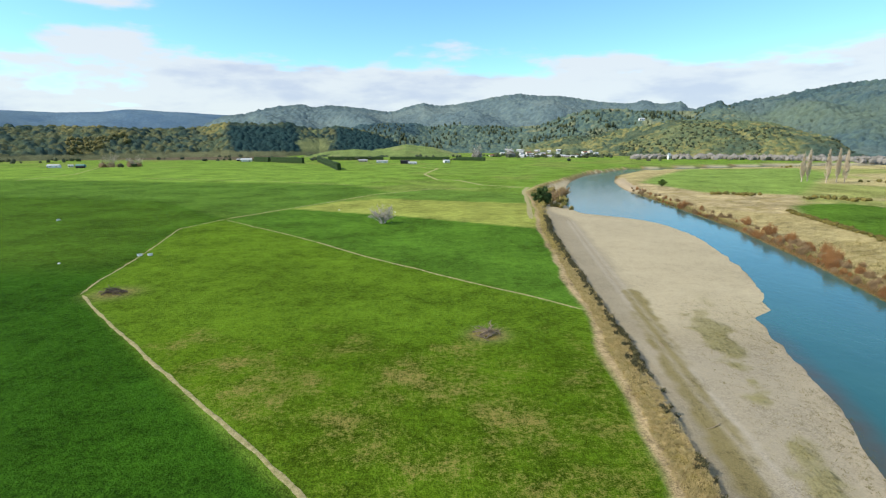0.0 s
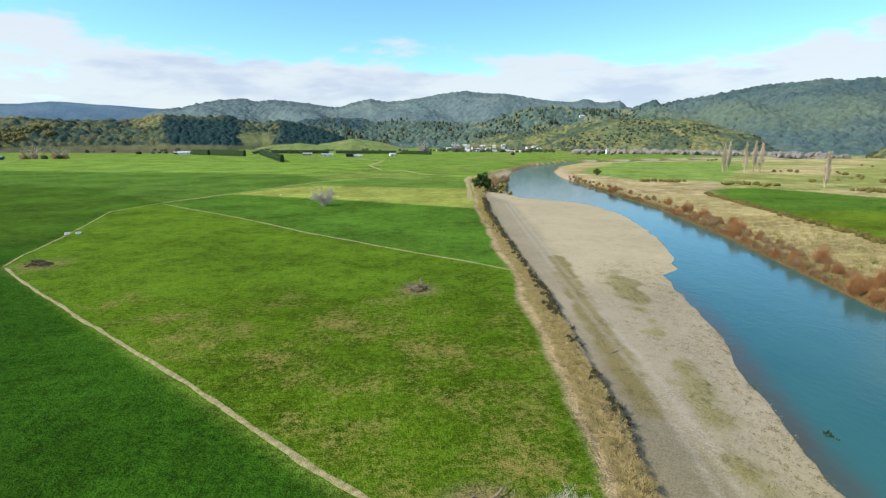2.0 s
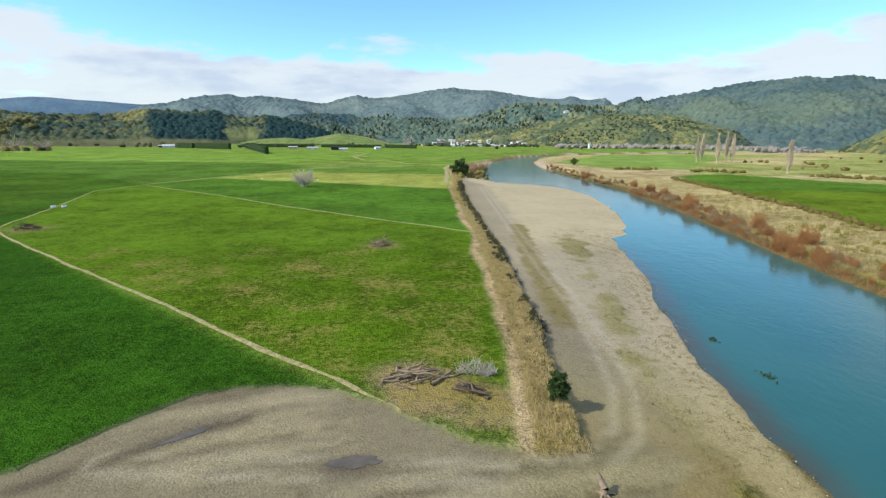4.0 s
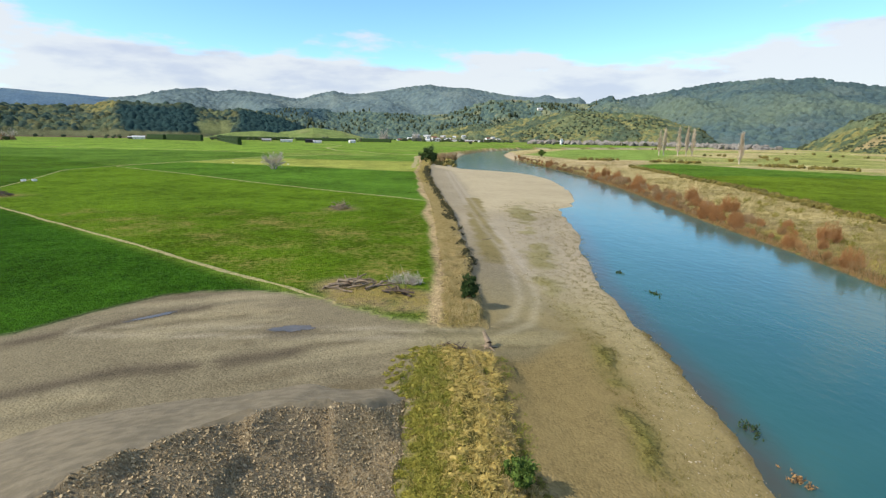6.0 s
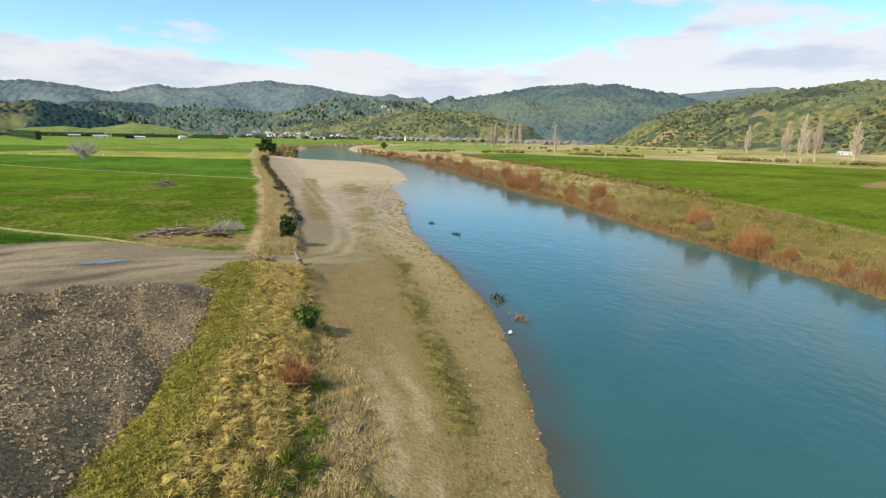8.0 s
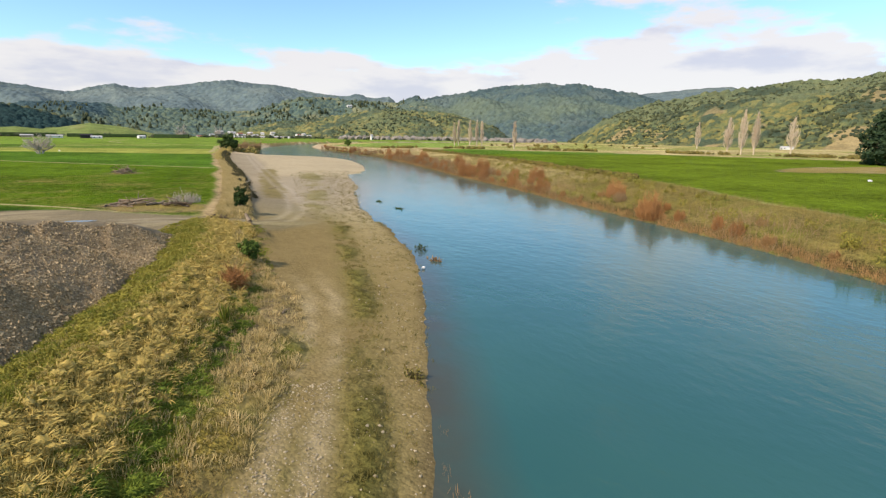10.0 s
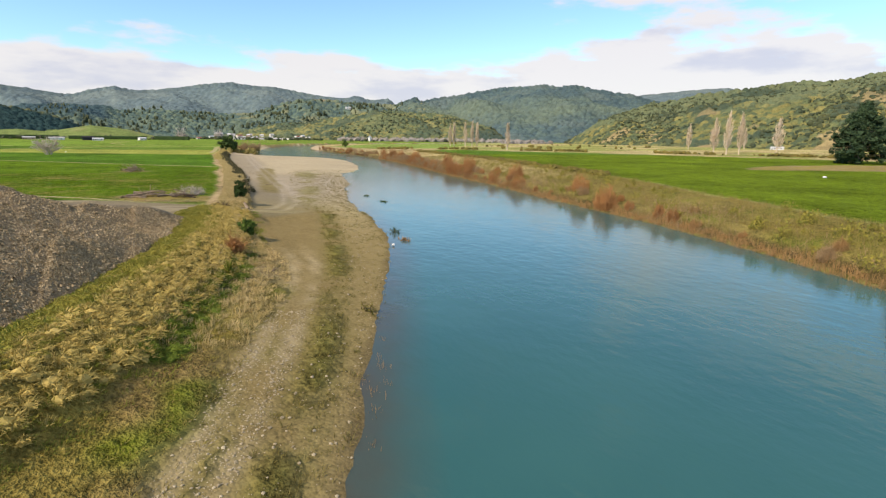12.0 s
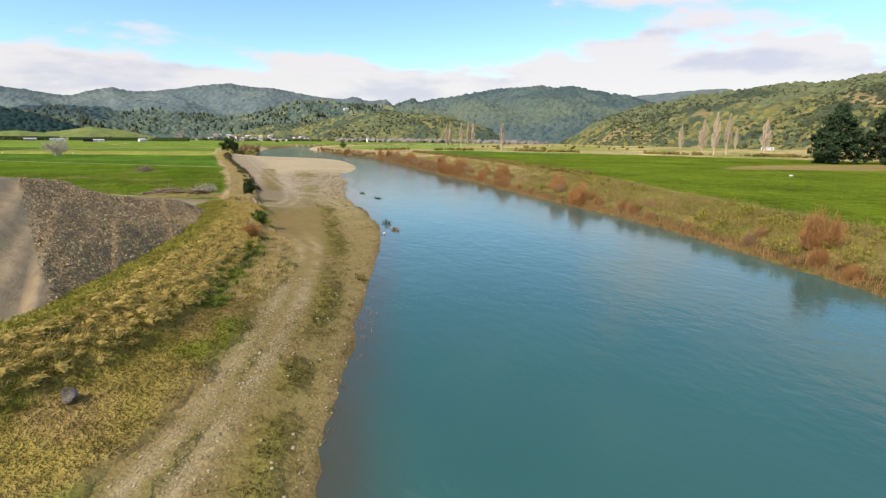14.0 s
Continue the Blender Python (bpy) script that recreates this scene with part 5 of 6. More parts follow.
stones("shingle_stones", "pale grey stones along the water's edge", xs, ys, ground_height(xs, ys), 0.02, 0.085, 343, MAT["stone"])
xs, ys = scatter(5000, -64, -25, lambda y: lerp(GRASS_R, y) + 0.3, lambda y: lerp(TRACK_R, y), 344)
mid_x = 0.5 * lerp(GRASS_R, ys) + 0.5 * lerp(TRACK_R, ys)
xs = np.where(np.arange(len(xs)) % 3 > 0, mid_x + np.where(np.arange(len(xs)) % 2, 0.75, -0.75) + g.normal(size=len(xs)) * 0.3, xs)
stones("track_stones", "pale stones on the gravel track", xs, ys, ground_height(xs, ys), 0.022, 0.06, 345, MAT["stone"])

# willows along the far bank
kinds = [make_willow(3.4, 3.2, 400, MAT["willow"], "leafless orange-brown willow shrub beside the water"), make_willow(4.2, 3.6, 401, MAT["willow"], "tall leafless rusty willow shrub on the bank"), make_willow(2.6, 3.2, 402, MAT["twig"], "leafless pale brown willow shrub on the bank"), make_willow(3.0, 3.4, 403, MAT["reed"], "leafless dark brown willow shrub on the bank")]
g = np.random.default_rng(410)
spots = []
y = -66.0
while y < 330:
    dense = fractal(np.array([y]), np.array([3.0]), 26, 77)[0]
    for row in range(3 if y > 35 else 2):
        if g.random() < (0.70 if y > 70 else 0.48) + 0.45 * dense - 0.15 * row:
            spots.append((lerp(WATER_R, y) + 0.9 + row * g.uniform(1.5, 3.0) + g.uniform(-0.3, 0.8), y + g.uniform(-0.8, 0.8)))
    y += g.uniform(1.7, 2.8) * (1 + max(y - 120, 0) / 260)
for k, (x, y) in enumerate(spots):
    pick = int(g.choice(4, p=[0.42, 0.2, 0.16, 0.22] if y < 75 else [0.2, 0.1, 0.55, 0.15]))
    m = place(None, x, y, g.uniform(0, 6.28), g.uniform(0.55, 1.15) * (1.0 if y > 20 else 0.88), 0.0)
    if k < 4:
        kinds[k].matrix_basis = m
    else:
        copy_thing(kinds[pick], m)

g = np.random.default_rng(412)
ys = g.uniform(-70, 90, 260)
xs = lerp(WATER_R, ys) + 1.5 + (lerp(FIELD_R, ys) - lerp(WATER_R, ys) - 2.5) * g.random(260)
ok = fractal(xs, ys, 7, 413) > -0.05
r = g.uniform(0.35, 1.0, ok.sum())
c = np.stack([xs[ok], ys[ok], ground_height(xs[ok], ys[ok]) + r * 0.4], 1)
tagged(new("bank_scrub_green", raw_mesh("bank_scrub_green", *leaf_cloud(c, r * 1.1, 110, 0.22, g), MAT["bank_green"])), "yellow-green scrub among the rusty willows", "scrub", kind="stuff")

# thin brush between the willows
g = np.random.default_rng(415)
n = 11000
ys = g.uniform(-70, 260, n)
ok = fractal(ys, ys * 0 + 2.0, 14, 78, 3) + g.uniform(-0.5, 0.5, n) > 0.0
ys = ys[ok]
xs = lerp(WATER_R, ys) - 0.1 + 6.0 * g.random(len(ys)) ** 1.6
tall = (0.4 + 1.8 * g.random(len(ys)) ** 2) * (1 + 0.6 * fractal(ys, xs, 9, 79))
foot = np.stack([xs, ys, ground_height(xs, ys) - 0.1], 1)
top = foot + np.stack([g.normal(size=len(ys)) * 0.4, g.normal(size=len(ys)) * 0.4, np.ones(len(ys))], 1) * tall[:, None]
side = foot * 0.45 + top * 0.55
fork = side + np.stack([g.normal(size=len(ys)) * 0.4, g.normal(size=len(ys)) * 0.4, 0.5 * np.ones(len(ys))], 1) * (tall * 0.5)[:, None]
tagged(new("bank_brush", raw_mesh("bank_brush", *join(sticks(foot, top, 0.018, 0.007, 3), sticks(side, fork, 0.011, 0.006, 3)), MAT["twig"])), "thin tan leafless brush along the far bank", "brush", kind="stuff")

# dark scrub along the eroded river edge
g = np.random.default_rng(416)
n = 900
ys = g.uniform(22, 205, n)
base = lerp(CREST, ys)
wide_ = np.clip(0.4 * (lerp(WATER_L, ys) - base), 0.5, 4.5)
xs = base + wide_ - 0.6 + 0.9 * fractal(base * 0.3, ys, 9, 6) + g.normal(size=n) * 0.45
ok = fractal(ys, ys * 0 + 4.0, 11, 417, 3) + 0.25 * smooth(ys, 60, 110) + g.uniform(-0.25, 0.25, n) > 0.05
xs, ys = xs[ok], ys[ok]
r = g.uniform(0.2, 0.6, len(xs)) * (1 + 0.5 * smooth(ys, 90, 160))
c = np.stack([xs, ys, ground_height(xs, ys) + r * 0.4], 1)
tagged(new("edge_scrub", raw_mesh("edge_scrub", *join(blobs(c, r * 0.6, 0.8, g, 0.4), leaf_cloud(c, r * 1.1, 50, 0.2, g)), MAT["scrub_dark"])), "dark scrub hanging over the eroded bank edge", "scrub", kind="stuff")

# gorse along the paddock edge
def bush_row(name, label, pts, lo, hi, mat, seed, per=14, leaf=0.22):
    g = np.random.default_rng(seed)
    p = np.array(pts)
    r = g.uniform(lo, hi, len(p))
    c = np.stack([p[:, 0], p[:, 1], ground_height(p[:, 0], p[:, 1]) + r * 0.4], 1)
    return tagged(new(name, raw_mesh(name, *join(blobs(c, r * 0.85, 0.8, g, 0.35), leaf_cloud(c, r, per, leaf, g)), mat)), label, "bushes", kind="stuff")


g = np.random.default_rng(420)
ys = g.uniform(30, 215, 620)
xs = lerp(FIELD_R, ys) - 0.6 + g.normal(size=620) * 0.9
bush_row("gorse_row", "olive gorse bushes along the paddock edge", np.c_[xs, ys], 0.3, 0.95, MAT["gorse"], 421, 46, 0.26)
line = np.array([(150, 290), (215, 235), (262, 170), (300, 110), (320, 60), (330, 0)], float)
t = g.uniform(0, 5, 900)
t = t[fractal(t * 40, t * 0 + 3, 14, 430) > -0.12]
px = np.interp(t, range(6), line[:, 0]) + g.normal(size=len(t)) * 3 + 4
py = np.interp(t, range(6), line[:, 1]) + g.normal(size=len(t)) * 3
bush_row("gorse_line", "olive scrub along the far paddock boundary", np.c_[px, py], 0.6, 1.7, MAT["gorse"], 422, 14, 0.5)
px, py = g.uniform(190, 460, 260), g.uniform(250, 560, 260)
ok = fractal(px, py, 60, 424) > 0.28
bush_row("rough_scrub", "scattered brown scrub on the rough flat", np.c_[px, py][ok], 0.8, 2.2, MAT["gorse"], 423, 12, 0.5)
a = np.radians(g.uniform(20, 44, 420))
d = g.uniform(840, 930, 420)
bush_row("grey_willows", "leafless grey willows along the hill foot", np.c_[np.sin(a) * d, np.cos(a) * d], 3.0, 6.5, MAT["grey_scrub"], 425, 14, 1.2)
a = np.radians(g.uniform(-42, 40, 700))
d = g.uniform(700, 1050, 700)
ok = (fractal(a * 900, d, 120, 426) > 0.15)
bush_row("valley_trees", "scattered dark shelter trees on the valley floor", np.c_[np.sin(a) * d, np.cos(a) * d][ok], 2.0, 5.0, MAT["bush_dark"], 427, 12, 1.2)
bush_row("tan_farm_trees", "leafless tan trees beside the farm sheds", [(-392, 600), (-385, 604), (-376, 606), (-366, 611), (-358, 613)], 3.0, 6.0, MAT["twig"], 432, 200, 1.2)
bush_row("grey_valley_trees", "large leafless grey trees on the valley floor", [(56, 905), (63, 908), (60, 900), (112, 880), (116, 883)], 6.0, 9.0, MAT["grey_scrub"], 433, 200, 1.8)
a, d = np.radians(g.uniform(5.5, 18, 190)), g.uniform(870, 1045, 190)
bush_row("village_trees", "dark trees among the village houses", np.c_[np.sin(a) * d, np.cos(a) * d], 2.0, 4.6, MAT["bush_dark"], 434, 16, 1.2)
px, py = scatter(60, 235, 330, lambda y: crest(y) + 4, lambda y: lerp(WATER_L, y) - 1, 428)
bush_row("bank_scrub", "leafless tan scrub beside the river bend", np.c_[px, py], 1.2, 2.8, MAT["rank"], 429, 30, 0.8)

# trees that stand alone
for k, (x, y, tall, wide) in enumerate(((252, 363, 19, 3.2), (258, 366, 21, 3.0), (262, 353, 21, 3.4), (272, 357, 22, 3.0), (276, 355, 21, 3.4), (226, 240, 17, 3.2), (309, 143, 20, 5.0), (303, 131, 23.5, 4.2), (312, 129, 23, 4.2), (368, 138, 22, 7.0), (446, 258, 22, 5), (520, 250, 20, 4))):
    ob = make_poplar(tall, wide, 500 + k, "tall leafless pale brown poplar on the flats" if wide < 5 else "broad leafless grey-brown poplar on the flats")
    ob.matrix_basis = place(ob, x, y, k * 1.3)
for k, (x, y, tall, wide) in enumerate(((242, 41, 22, 19), (254, 28, 24.5, 21), (279, 0, 22, 17))):
    make_pine(tall, wide, 520 + k).matrix_basis = place(None, x, y, k)
ob = make_broadleaf("riverside_tree", "round dark green tree at the river bend", "tree", 8.5, 9.5, MAT["leaf"], 530, 60, 60, 0.55)
ob.matrix_basis = place(ob, 48.4, 247)
ob = make_broadleaf("young_conifer", "young dark green conifer on the bank", "shrub", 2.3, 1.6, MAT["leaf"], 531, 46, 60, 0.2, 0.02)
ob.matrix_basis = place(ob, 20.1, 19.0)
ob = make_broadleaf("green_shrub", "small round green shrub on the dry slope", "shrub", 1.5, 1.6, MAT["shrub_green"], 532, 30, 60, 0.14, 0.05)
ob.matrix_basis = place(ob, 17.0, -6.8)
ob = make_broadleaf("willow_tree", "green willow tree on the far river bank", "tree", 5, 4.5, MAT["shrub_green"], 533, 40, 40, 0.5)
ob.matrix_basis = place(ob, 142, 334)
ob = make_willow(1.0, 1.4, 560, MAT["willow"], "small rusty dock clump on the stopbank", 60)
ob.matrix_basis = place(ob, 15.0, -13.5)
ob.name = "rusty_weed"
tagged(ob, group="weeds", category="weed")


def make_dead_tree(tall, wide, seed, mat="grey_twig"):
    rng = np.random.default_rng(seed)
    ob = tagged(new("bare_tree"), "leafless pale grey spreading tree in the paddock", "tree")
    n = 40
    a, up = rng.uniform(0, 6.28, n), rng.uniform(0.35, 1.0, n)
    tip = np.stack([np.cos(a) * wide / 2 * np.sqrt(1 - (up - 0.35) ** 2), np.sin(a) * wide / 2 * np.sqrt(1 - (up - 0.35) ** 2), up * tall], 1) * rng.uniform(0.8, 1.05, (n, 1))
    fork = tip * [0.25, 0.25, 0.35]
    foot = np.stack([np.cos(a) * 0.6, np.sin(a) * 0.4, a * 0 - 0.3], 1)
    child("trunk", raw_mesh("trunk", *sticks(foot[:9], fork[:9], 0.28, 0.16, 6), MAT[mat], True), ob)
    child("branchwork", raw_mesh("branchwork", *sticks(fork[np.arange(n) % 9], tip, 0.12, 0.03, 4), MAT[mat], True), ob)
    s = rng.uniform(0.35, 1, (n, 40, 1))
    base = (fork[np.arange(n) % 9][:, None] * (1 - s) + tip[:, None] * s).reshape(-1, 3)
    child("twig_mass", raw_mesh("twig_mass", *sticks(base, base + (rng.normal(size=base.shape) * 0.6 + [0, 0, 0.5]) * rng.uniform(0.4, 1.1, (len(base), 1)), 0.028, 0.015, 3), MAT[mat]), ob)
    return ob


for k, (x, y, h_, w_) in enumerate(((56, 262, 6, 7), (62, 278, 7, 8), (70, 296, 6, 7))):
    ob = make_dead_tree(h_, w_, 565 + k, "twig")
    tagged(ob, "leafless tan willow tree at the river bend")
    ob.matrix_basis = place(ob, x, y, k)
ob = make_dead_tree(6.5, 10, 570)
ob.matrix_basis = place(ob, -22, 186)
for k, (x, y, h_, w_) in enumerate(((-385, 604, 17, 24), (-362, 612, 13, 20), (58, 905, 24, 24), (112, 880, 20, 14))):
    ob = make_dead_tree(h_, w_, 572 + k)
    tagged(ob, "large leafless tan tree near the farm buildings")
    ob.matrix_basis = place(ob, x, y)

# ---- built things and small things ----


def box(bm, x0, y0, z0, x1, y1, z1):
    vs = [bm.verts.new((x, y, z)) for z in (z0, z1) for y in (y0, y1) for x in (x0, x1)]
    for q in ((0, 2, 3, 1), (4, 5, 7, 6), (0, 1, 5, 4), (1, 3, 7, 5), (3, 2, 6, 7), (2, 0, 4, 6)):
        bm.faces.new([vs[i] for i in q])
    return bm


def make_house(name, label, long_, deep, eaves, ridge, wall, roof, panes=2, group=""):
    """A gabled building with walls, roof slabs, door and windows."""
    ob = tagged(new(name), label, "house" if name == "house" else "shed", group)
    bm = bmesh.new()
    box(bm, -long_ / 2, -deep / 2, -0.5, long_ / 2, deep / 2, eaves)
    for x in (-long_ / 2, long_ / 2):
        bm.faces.new([bm.verts.new(p) for p in ((x, -deep / 2, eaves), (x, deep / 2, eaves), (x, 0, ridge))])
    part("wall", bm, wall, ob)
    for side in (-1, 1):
        bm = bmesh.new()
        o = 0.4
        y1, z1 = side * (deep / 2 + o), eaves - o * (ridge - eaves) / (deep / 2)
        lo = [bm.verts.new(p) for p in ((-long_ / 2 - o, y1, z1), (long_ / 2 + o, y1, z1), (long_ / 2 + o, 0, ridge), (-long_ / 2 - o, 0, ridge))]
        hi = [bm.verts.new((v.co.x, v.co.y, v.co.z + 0.18)) for v in lo]
        bm.faces.new(lo)
        bm.faces.new(hi[::-1])
        for i in range(4):
            bm.faces.new((lo[i], hi[i], hi[(i + 1) % 4], lo[(i + 1) % 4]))
        part("roof", bm, roof, ob)
    for k in range(panes):
        x = (k + 0.5) / panes * long_ - long_ / 2 + 0.6
        part("window", box(bmesh.new(), x - 0.7, -deep / 2 - 0.05, 0.9, x + 0.7, -deep / 2 + 0.02, 2.1), MAT["dark"], ob)
    x = -long_ / 2 + 1.0
    part("door", box(bmesh.new(), x - 0.5, -deep / 2 - 0.06, 0.0, x + 0.5, -deep / 2 + 0.02, 2.05), MAT["dark"], ob)
    return ob


for k, (x, y, l, d, e, r, wall, roof, rot) in enumerate((
    (-446, 597, 17, 7, 3.6, 5.0, "white", "roof_white", 0.15), (-420, 604, 12, 7, 3.0, 4.4, "teal", "teal", 0.1), (-437, 612, 6, 5, 2.6, 3.6, "white", "roof_white", 0.3),
    (-408, 586, 10, 5, 2.4, 3.4, "dark", "dark", 0.2), (-600, 960, 22, 10, 4, 6.5, "white", "roof_white", 0.1), (-572, 970, 14, 9, 3.5, 5.5, "white", "roof_white", 0.2),
    (-660, 880, 18, 9, 3.5, 5.5, "white", "roof", 0.2), (-283, 752, 20, 10, 3.6, 6.0, "white", "roof_white", 0.3), (-300, 770, 9, 7, 3, 4.5, "dark", "roof", 0.1),
    (-48, 664, 15, 9, 4.5, 6.0, "dark", "dark", 0.05), (-38, 655, 14, 8, 2.6, 3.8, "white", "roof_white", 0.05), (-80, 690, 20, 8, 3.0, 4.4, "white", "roof", 0.1),
    (5, 690, 10, 8, 3.5, 5.0, "white", "roof_white", 0.4), (-110, 720, 16, 8, 3, 4.5, "pink", "roof", 0.1), (537, 228, 14, 6, 2.6, 3.8, "white", "roof_white", -0.9))):
    ob = make_house("farm_shed", {"white": "white-walled farm shed with a pale metal roof", "dark": "dark timber farm shed on the valley floor", "teal": "teal-painted farm shed beside bare trees", "pink": "long pinkish farm shed with a grey roof", "roof": "grey metal farm shed on the flats"}[wall], l, d, e, r, MAT[wall], MAT[roof], 2, "farm sheds")
    ob.matrix_basis = place(ob, x, y, rot, 0.75, 0.05)

g = np.random.default_rng(600)
walls = ["white", "white", "cream", "cream", "pink"]
for k in range(46):
    a, d = np.radians(g.uniform(6.5, 17.0)), g.uniform(880, 1040)
    x, y = np.sin(a) * d, np.cos(a) * d
    if k >= 40:
        x, y = np.sin(a * 0.6) * 930, np.cos(a * 0.6) * 930
    up = max(0.0, (d - 960) * 0.1)
    ob = make_house("house", "small pale village house with a pitched roof", g.uniform(7, 12), g.uniform(6, 8), 2.6, g.uniform(3.8, 4.8), MAT[walls[int(g.integers(5))]], MAT["roof_white" if g.random() < 0.6 else "roof_red" if g.random() < 0.3 else "roof"], 3, "village houses")
    ob.matrix_basis = place(ob, x, y, g.uniform(-0.6, 0.6), 0.82, 0.05 - up)
for az_, d, up in ((20.6, 1140, 66), (-1.5, 1900, 60)):
    ob = make_house("house", "pale hillside house among bush", 10, 8, 3, 4.5, MAT["white"], MAT["roof_white"], 3, "village houses")
    ob.matrix_basis = Matrix.Translation((np.sin(radians(az_)) * d, np.cos(radians(az_)) * d, up))

ob = make_house("river_hut", "narrow white hut with a steep pale roof", 3.6, 3.4, 5.5, 9.0, MAT["white"], MAT["roof_white"], 1)
ob.matrix_basis = place(ob, 332, 766, 0.4, 1.0, 0.05)


def make_hedge(label, a, b, tall, wide, seed):
    """A clipped shelter belt: an uneven leafy slab between two points."""
    g = np.random.default_rng(seed)
    a, b = np.array(a, float), np.array(b, float)
    long_ = np.linalg.norm(b - a)
    d, n = (b - a) / long_, np.array([-(b - a)[1], (b - a)[0]]) / long_
    s = np.linspace(0, long_, int(long_ / 2) + 2)
    prof = np.array([(-0.5, -0.3), (-0.52, tall * 0.4), (-0.46, tall * 0.95), (-0.3, tall), (0.3, tall), (0.46, tall * 0.95), (0.52, tall * 0.4), (0.5, -0.3)])
    X = a[0] + d[0] * s[:, None] + n[0] * prof[:, 0] * wide
    Y = a[1] + d[1] * s[:, None] + n[1] * prof[:, 0] * wide
    Z = np.repeat(prof[None, :, 1], len(s), 0) + 0.25 * fractal(X, Y, 3, seed)
    i = np.arange(X.size).reshape(X.shape)
    quads = np.stack([i[:-1, :-1], i[1:, :-1], i[1:, 1:], i[:-1, 1:]], -1).reshape(-1, 4)
    tris = np.concatenate([quads[:, :3], quads[:, [0, 2, 3]]])
    caps = np.array([[i[e, 0], i[e, k], i[e, k + 1]] for e in (0, -1) for k in range(1, 7)])
    slab = np.stack([X, Y, Z], -1).reshape(-1, 3), np.concatenate([tris, caps])
    m = int(long_ * tall * 0.8)
    t, pick = g.uniform(0, long_, m), g.integers(1, 7, m)
    c = np.stack([a[0] + d[0] * t + n[0] * prof[pick, 0] * wide, a[1] + d[1] * t + n[1] * prof[pick, 0] * wide, prof[pick, 1] * g.uniform(0.6, 1.0, m)], 1)
    ob = tagged(new("hedge"), label, "hedge", "shelter hedges")
    child("foliage", raw_mesh("foliage", *join(slab, leaf_cloud(c, np.full(m, 0.5), 6, 0.6, g)), MAT["hedge"]), ob)
    ts = np.arange(2.0, long_, 6.0)
    foot = np.stack([a[0] + d[0] * ts, a[1] + d[1] * ts, 0 * ts - 0.4], 1)
    child("trunk_row", raw_mesh("trunk_row", *sticks(foot, foot + [0, 0, tall * 0.6], 0.2, 0.1, 5), MAT["bark"]), ob)
    return ob


make_hedge("tall clipped dark green shelter hedge", (-268, 745), (-240, 722), 7.0, 4, 700)
make_hedge("long clipped dark green shelter hedge", (-236, 722), (-182, 680), 7.5, 4, 701)
make_hedge("clipped green shelter hedge along a paddock", (-178, 745), (-104, 522), 7.0, 3.5, 702)
make_hedge("low dark green hedge across the valley floor", (-175, 800), (-90, 790), 5, 4, 703)
make_hedge("low dark green hedge across the valley floor", (-80, 800), (10, 780), 4.5, 4, 704)
make_hedge("low dark green hedge across the valley floor", (20, 760), (60, 740), 5, 4, 705)


def make_log_pile(name, label, spread, count, lo, hi, seed, mat="wood", stand=0.35, flat=0.55):
    """Fallen trunks and limbs thrown together, most of them lying one way, with crooked lengths and broken side limbs."""
    g = np.random.default_rng(seed)
    ob = tagged(new(name), label, "wood pile")
    for k in range(count):
        l = lo + (hi - lo) * g.random() ** 1.8
        r = g.uniform(0.04, 0.075) * (1 + 0.35 * l)
        c = g.normal(size=2) * [spread * 0.62, spread * 0.62 * flat]
        a = g.normal(0.3, 0.5) + np.pi * (g.random() < 0.5)
        d = np.array([np.cos(a), np.sin(a), g.uniform(-0.06, stand)])
        pile = np.exp(-((c[0] / spread) ** 2 + (c[1] / spread / flat) ** 2))
        at = np.array([c[0], c[1], r + 0.55 * g.random() * pile]) - d * l / 2 * [1, 1, 0]
        pts = [at + d * l * t + g.normal(size=3) * 0.06 * l * (0 < t < 1) * [1, 1, 0.4] for t in (0, 0.25, 0.5, 0.75, 1)]
        v = [sticks([pts[i]], [pts[i + 1]], r * (1 - 0.17 * i), r * (0.83 - 0.17 * i), 7) for i in range(4)]
        for i in (1, 2, 3):
            if g.random() < 0.6:
                v.append(sticks([pts[i]], [pts[i] + g.normal(size=3) * 0.4 + d * 0.4 + [0, 0, 0.15]], r * 0.45, r * 0.12, 5))
        child("log", raw_mesh("log", *join(*v), MAT[mat], True), ob)
    return ob


ob = make_log_pile("driftwood_pile", "heap of pale weathered logs on bare earth", 1.9, 30, 1.0, 4.2, 710, "wood", 0.16)
ob.matrix_basis = place(ob, 9.9, 23.2, 0.15, 0.9)
ob = make_log_pile("branch_pile", "low tangle of brown bare branches on bare earth", 1.3, 18, 0.8, 3.4, 711, "dark_wood", 0.25)
ob.matrix_basis = place(ob, 13.5, 20.6, -0.9, 0.85)
ob = make_log_pile("stump_pile", "small heap of charred and pale timber in the paddock", 1.2, 34, 0.8, 2.6, 712, "wood", 0.6, 0.8)
ob.matrix_basis = place(ob, 6.9, 76.0, 0.4, 1.15)
ob = make_log_pile("dark_stump_pile", "small heap of dark timber at the paddock corner", 1.3, 30, 0.8, 2.6, 713, "dark_wood", 0.6, 0.7)
ob.matrix_basis = place(ob, -66.2, 99.2, 0.0, 1.2)
ob = make_willow(1.1, 3.6, 714, MAT["grey_twig"], "sparse grey leafless brush beside the log pile", 30)
ob.name = "grey_brush"
tagged(ob, category="brush", group="brush")
ob.matrix_basis = place(ob, 14.6, 23.5)
